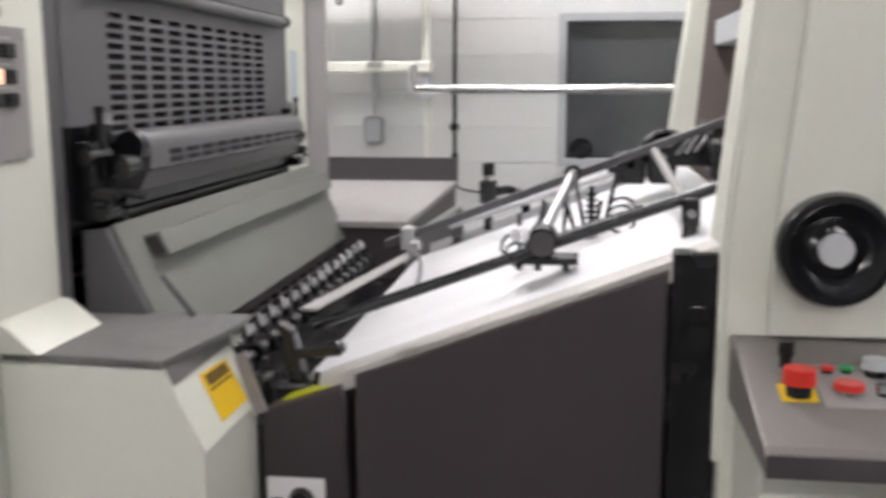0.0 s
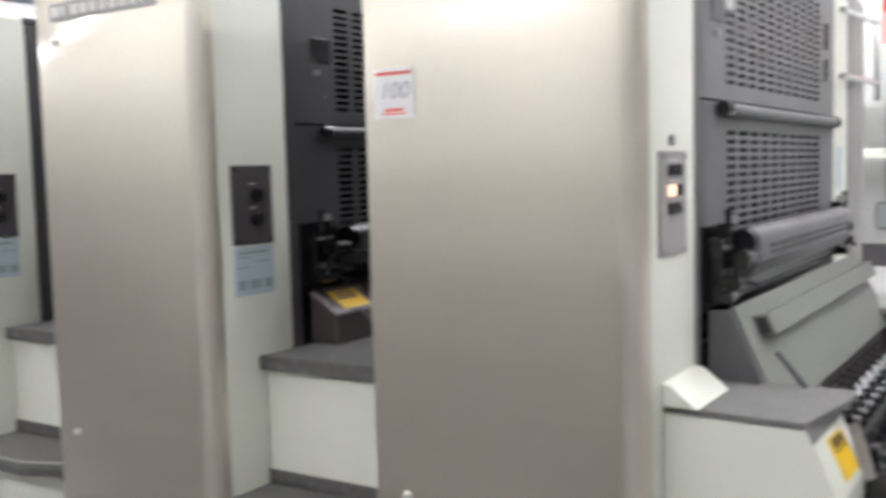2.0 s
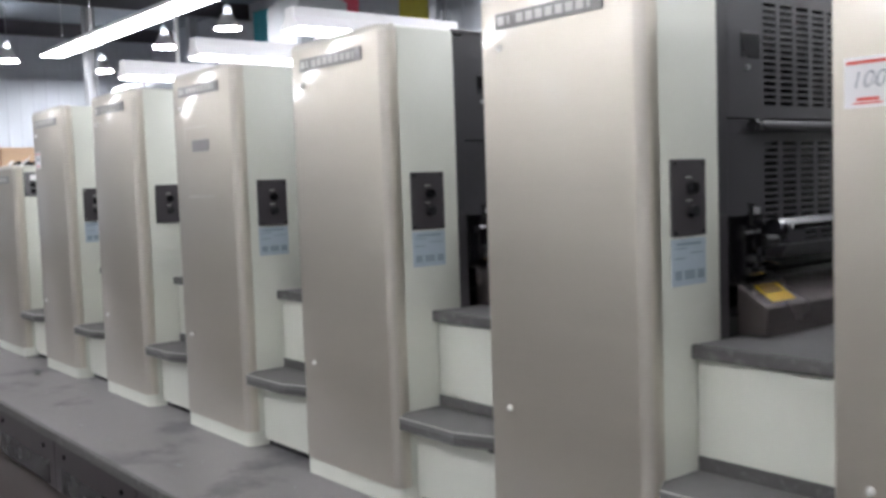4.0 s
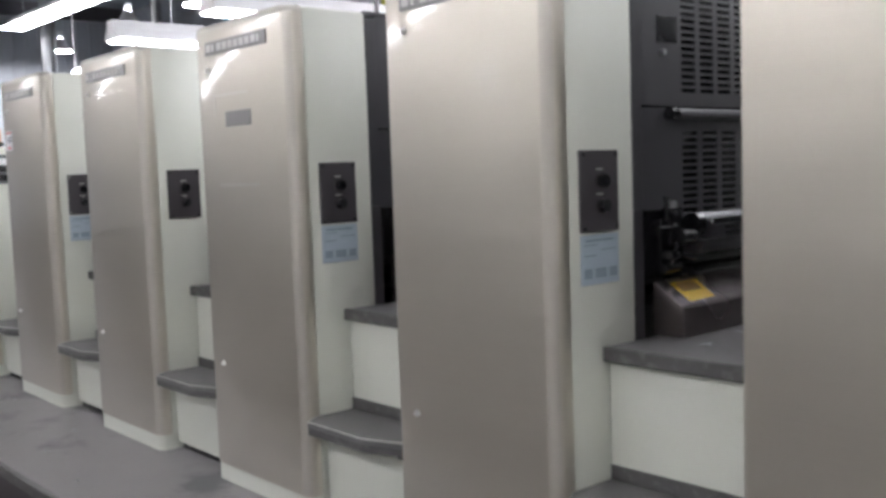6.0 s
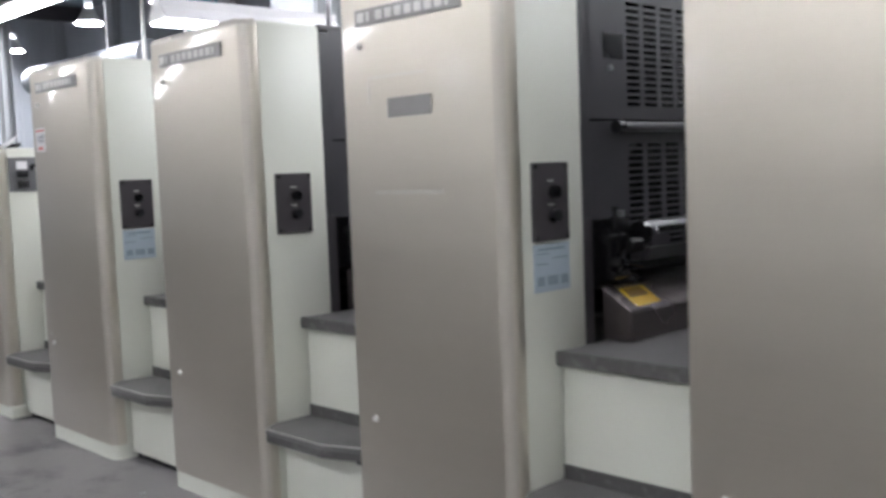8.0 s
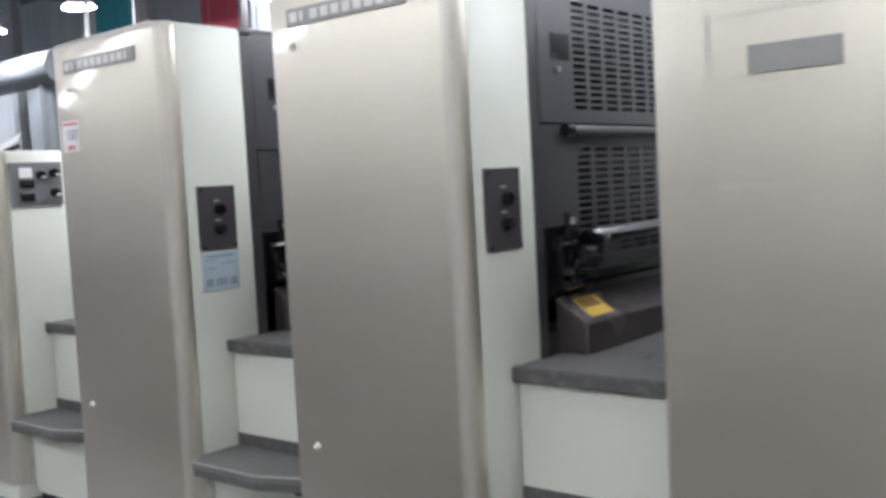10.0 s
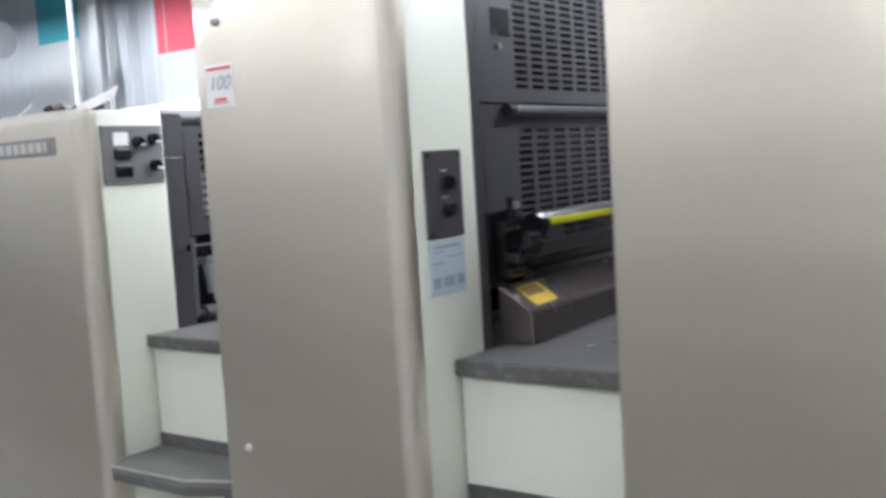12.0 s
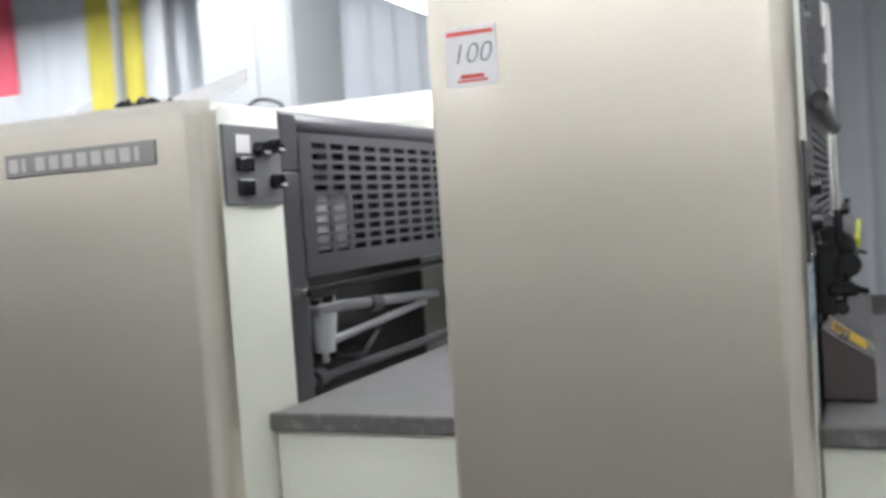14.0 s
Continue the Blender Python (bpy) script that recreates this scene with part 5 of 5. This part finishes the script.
def carton_pile():
    """Pale brown cartons piled on a pallet past the delivery end."""
    kraft = material("pale_peach_carton", (0.62, 0.42, 0.27), 0.75, 0, 0.1, 4, 90, 0.1)
    wood = material("grey_pallet_wood", (0.27, 0.21, 0.15), 0.75, 0, 0.3, 6, 60, 0.2, streak=(1, 6, 6))
    p = thing("pallet", "worn wooden pallet under a pile of cartons", "pallet", at=(-13.0, 1.2, 0.0))
    for y in (-0.5, -0.05, 0.4):
        part("runner", box(-0.4, 0.4, y, y + 0.1, 0.0, 0.09, 0.004), wood, p)
    for i in range(6):
        part("slat", box(-0.4 + i * 0.135, -0.28 + i * 0.135, -0.5, 0.5, 0.091, 0.112, 0.003), wood, p)
    z = 0.113
    for row in range(5):
        for y0 in (-0.49, 0.01):
            dx = 0.01 * ((row * 3 + int(y0 > 0)) % 3 - 1)
            c = thing("carton", "pale peach cardboard carton on a pallet", "carton", "cartons on the pallet", at=(-13.0 + dx, 1.2, z))
            b = part("body", box(-0.36, 0.36, y0, y0 + 0.48, 0.0, 0.362, 0.004), kraft, c)
            part("tape", box(-0.362, 0.362, y0 + 0.21, y0 + 0.27, 0.3622, 0.3634), CLOTH, b, "pale packing tape")
        z += 0.3645
    k = thing("crate", "yellow plastic crate on the delivery footboard", "crate", at=(-11.3, 1.45, 0.7725))
    part("tub", prism([(-0.15, 0.0), (-0.17, 0.22), (0.17, 0.22), (0.15, 0.0)], "y", -0.12, 0.12, 0.008), YELLOW, k)
    part("rim", box(-0.185, 0.185, -0.135, 0.135, 0.2205, 0.24, 0.006), YELLOW, k)


carton_pile()
scraps = random.Random(9)
for i in range(14):
    a, l = scraps.uniform(0, 6.28), scraps.uniform(0.008, 0.02)
    o = thing("metal_scrap", "tiny bright metal scrap on the worn deck", "scrap", "scraps on the deck", at=(-scraps.uniform(1.5, 7.5), -scraps.uniform(0.08, 0.5), 0.0008))
    part("sliver", rod((-l * math.cos(a), -l * math.sin(a), 0.002), (l * math.cos(a), l * math.sin(a), 0.003), 0.0022, n=6), GREY_FRAME, o)


def wall_blocks():
    """Painted blocks of the wall behind the feeder, with recessed joints."""
    wall = bpy.data.objects["wall_north"]
    bw, bh, j, d = 0.40, 0.20, 0.007, 0.004
    shared = {}

    def block(x0, x1, z0, z1):
        w, h = round(x1 - x0 - j, 4), round(z1 - z0 - j, 4)
        if w < 0.02 or h < 0.02:
            return
        if (w, h) not in shared:
            bm = bmesh.new()
            bmesh.ops.create_cube(bm, size=1.0)
            for v in bm.verts:
                f = 1.0 if v.co.y > 0 else 0.99
                v.co = Vector((v.co.x * w * f, v.co.y * d, v.co.z * h * (1.0 if v.co.y > 0 else 0.98)))
            me = bpy.data.meshes.new("block")
            bm.to_mesh(me)
            bm.free()
            me.materials.append(WALL)
            shared[(w, h)] = me
        ob = new("block", shared[(w, h)])
        ob.location = ((x0 + x1) / 2, WY - d / 2 - 0.0005, (z0 + z1) / 2)
        ob.parent = wall
    z, row = 0.60, 0
    wx0, wx1, wz0, wz1 = WIN
    while z < 2.4:
        x = -1.2 + (0.2 if row % 2 else 0.0)
        while x < 2.4:
            a, b, c, e = x, x + bw, z, z + bh
            if b <= wx0 or a >= wx1 or e <= wz0 or c >= wz1:
                block(a, b, c, e)
            else:
                if a < wx0:
                    block(a, wx0, c, e)
                if b > wx1:
                    block(wx1, b, c, e)
                lo, hi = max(a, wx0), min(b, wx1)
                if c < wz0:
                    block(lo, hi, c, wz0)
                if e > wz1:
                    block(lo, hi, wz1, e)
            x += bw
        z += bh
        row += 1


wall_blocks()
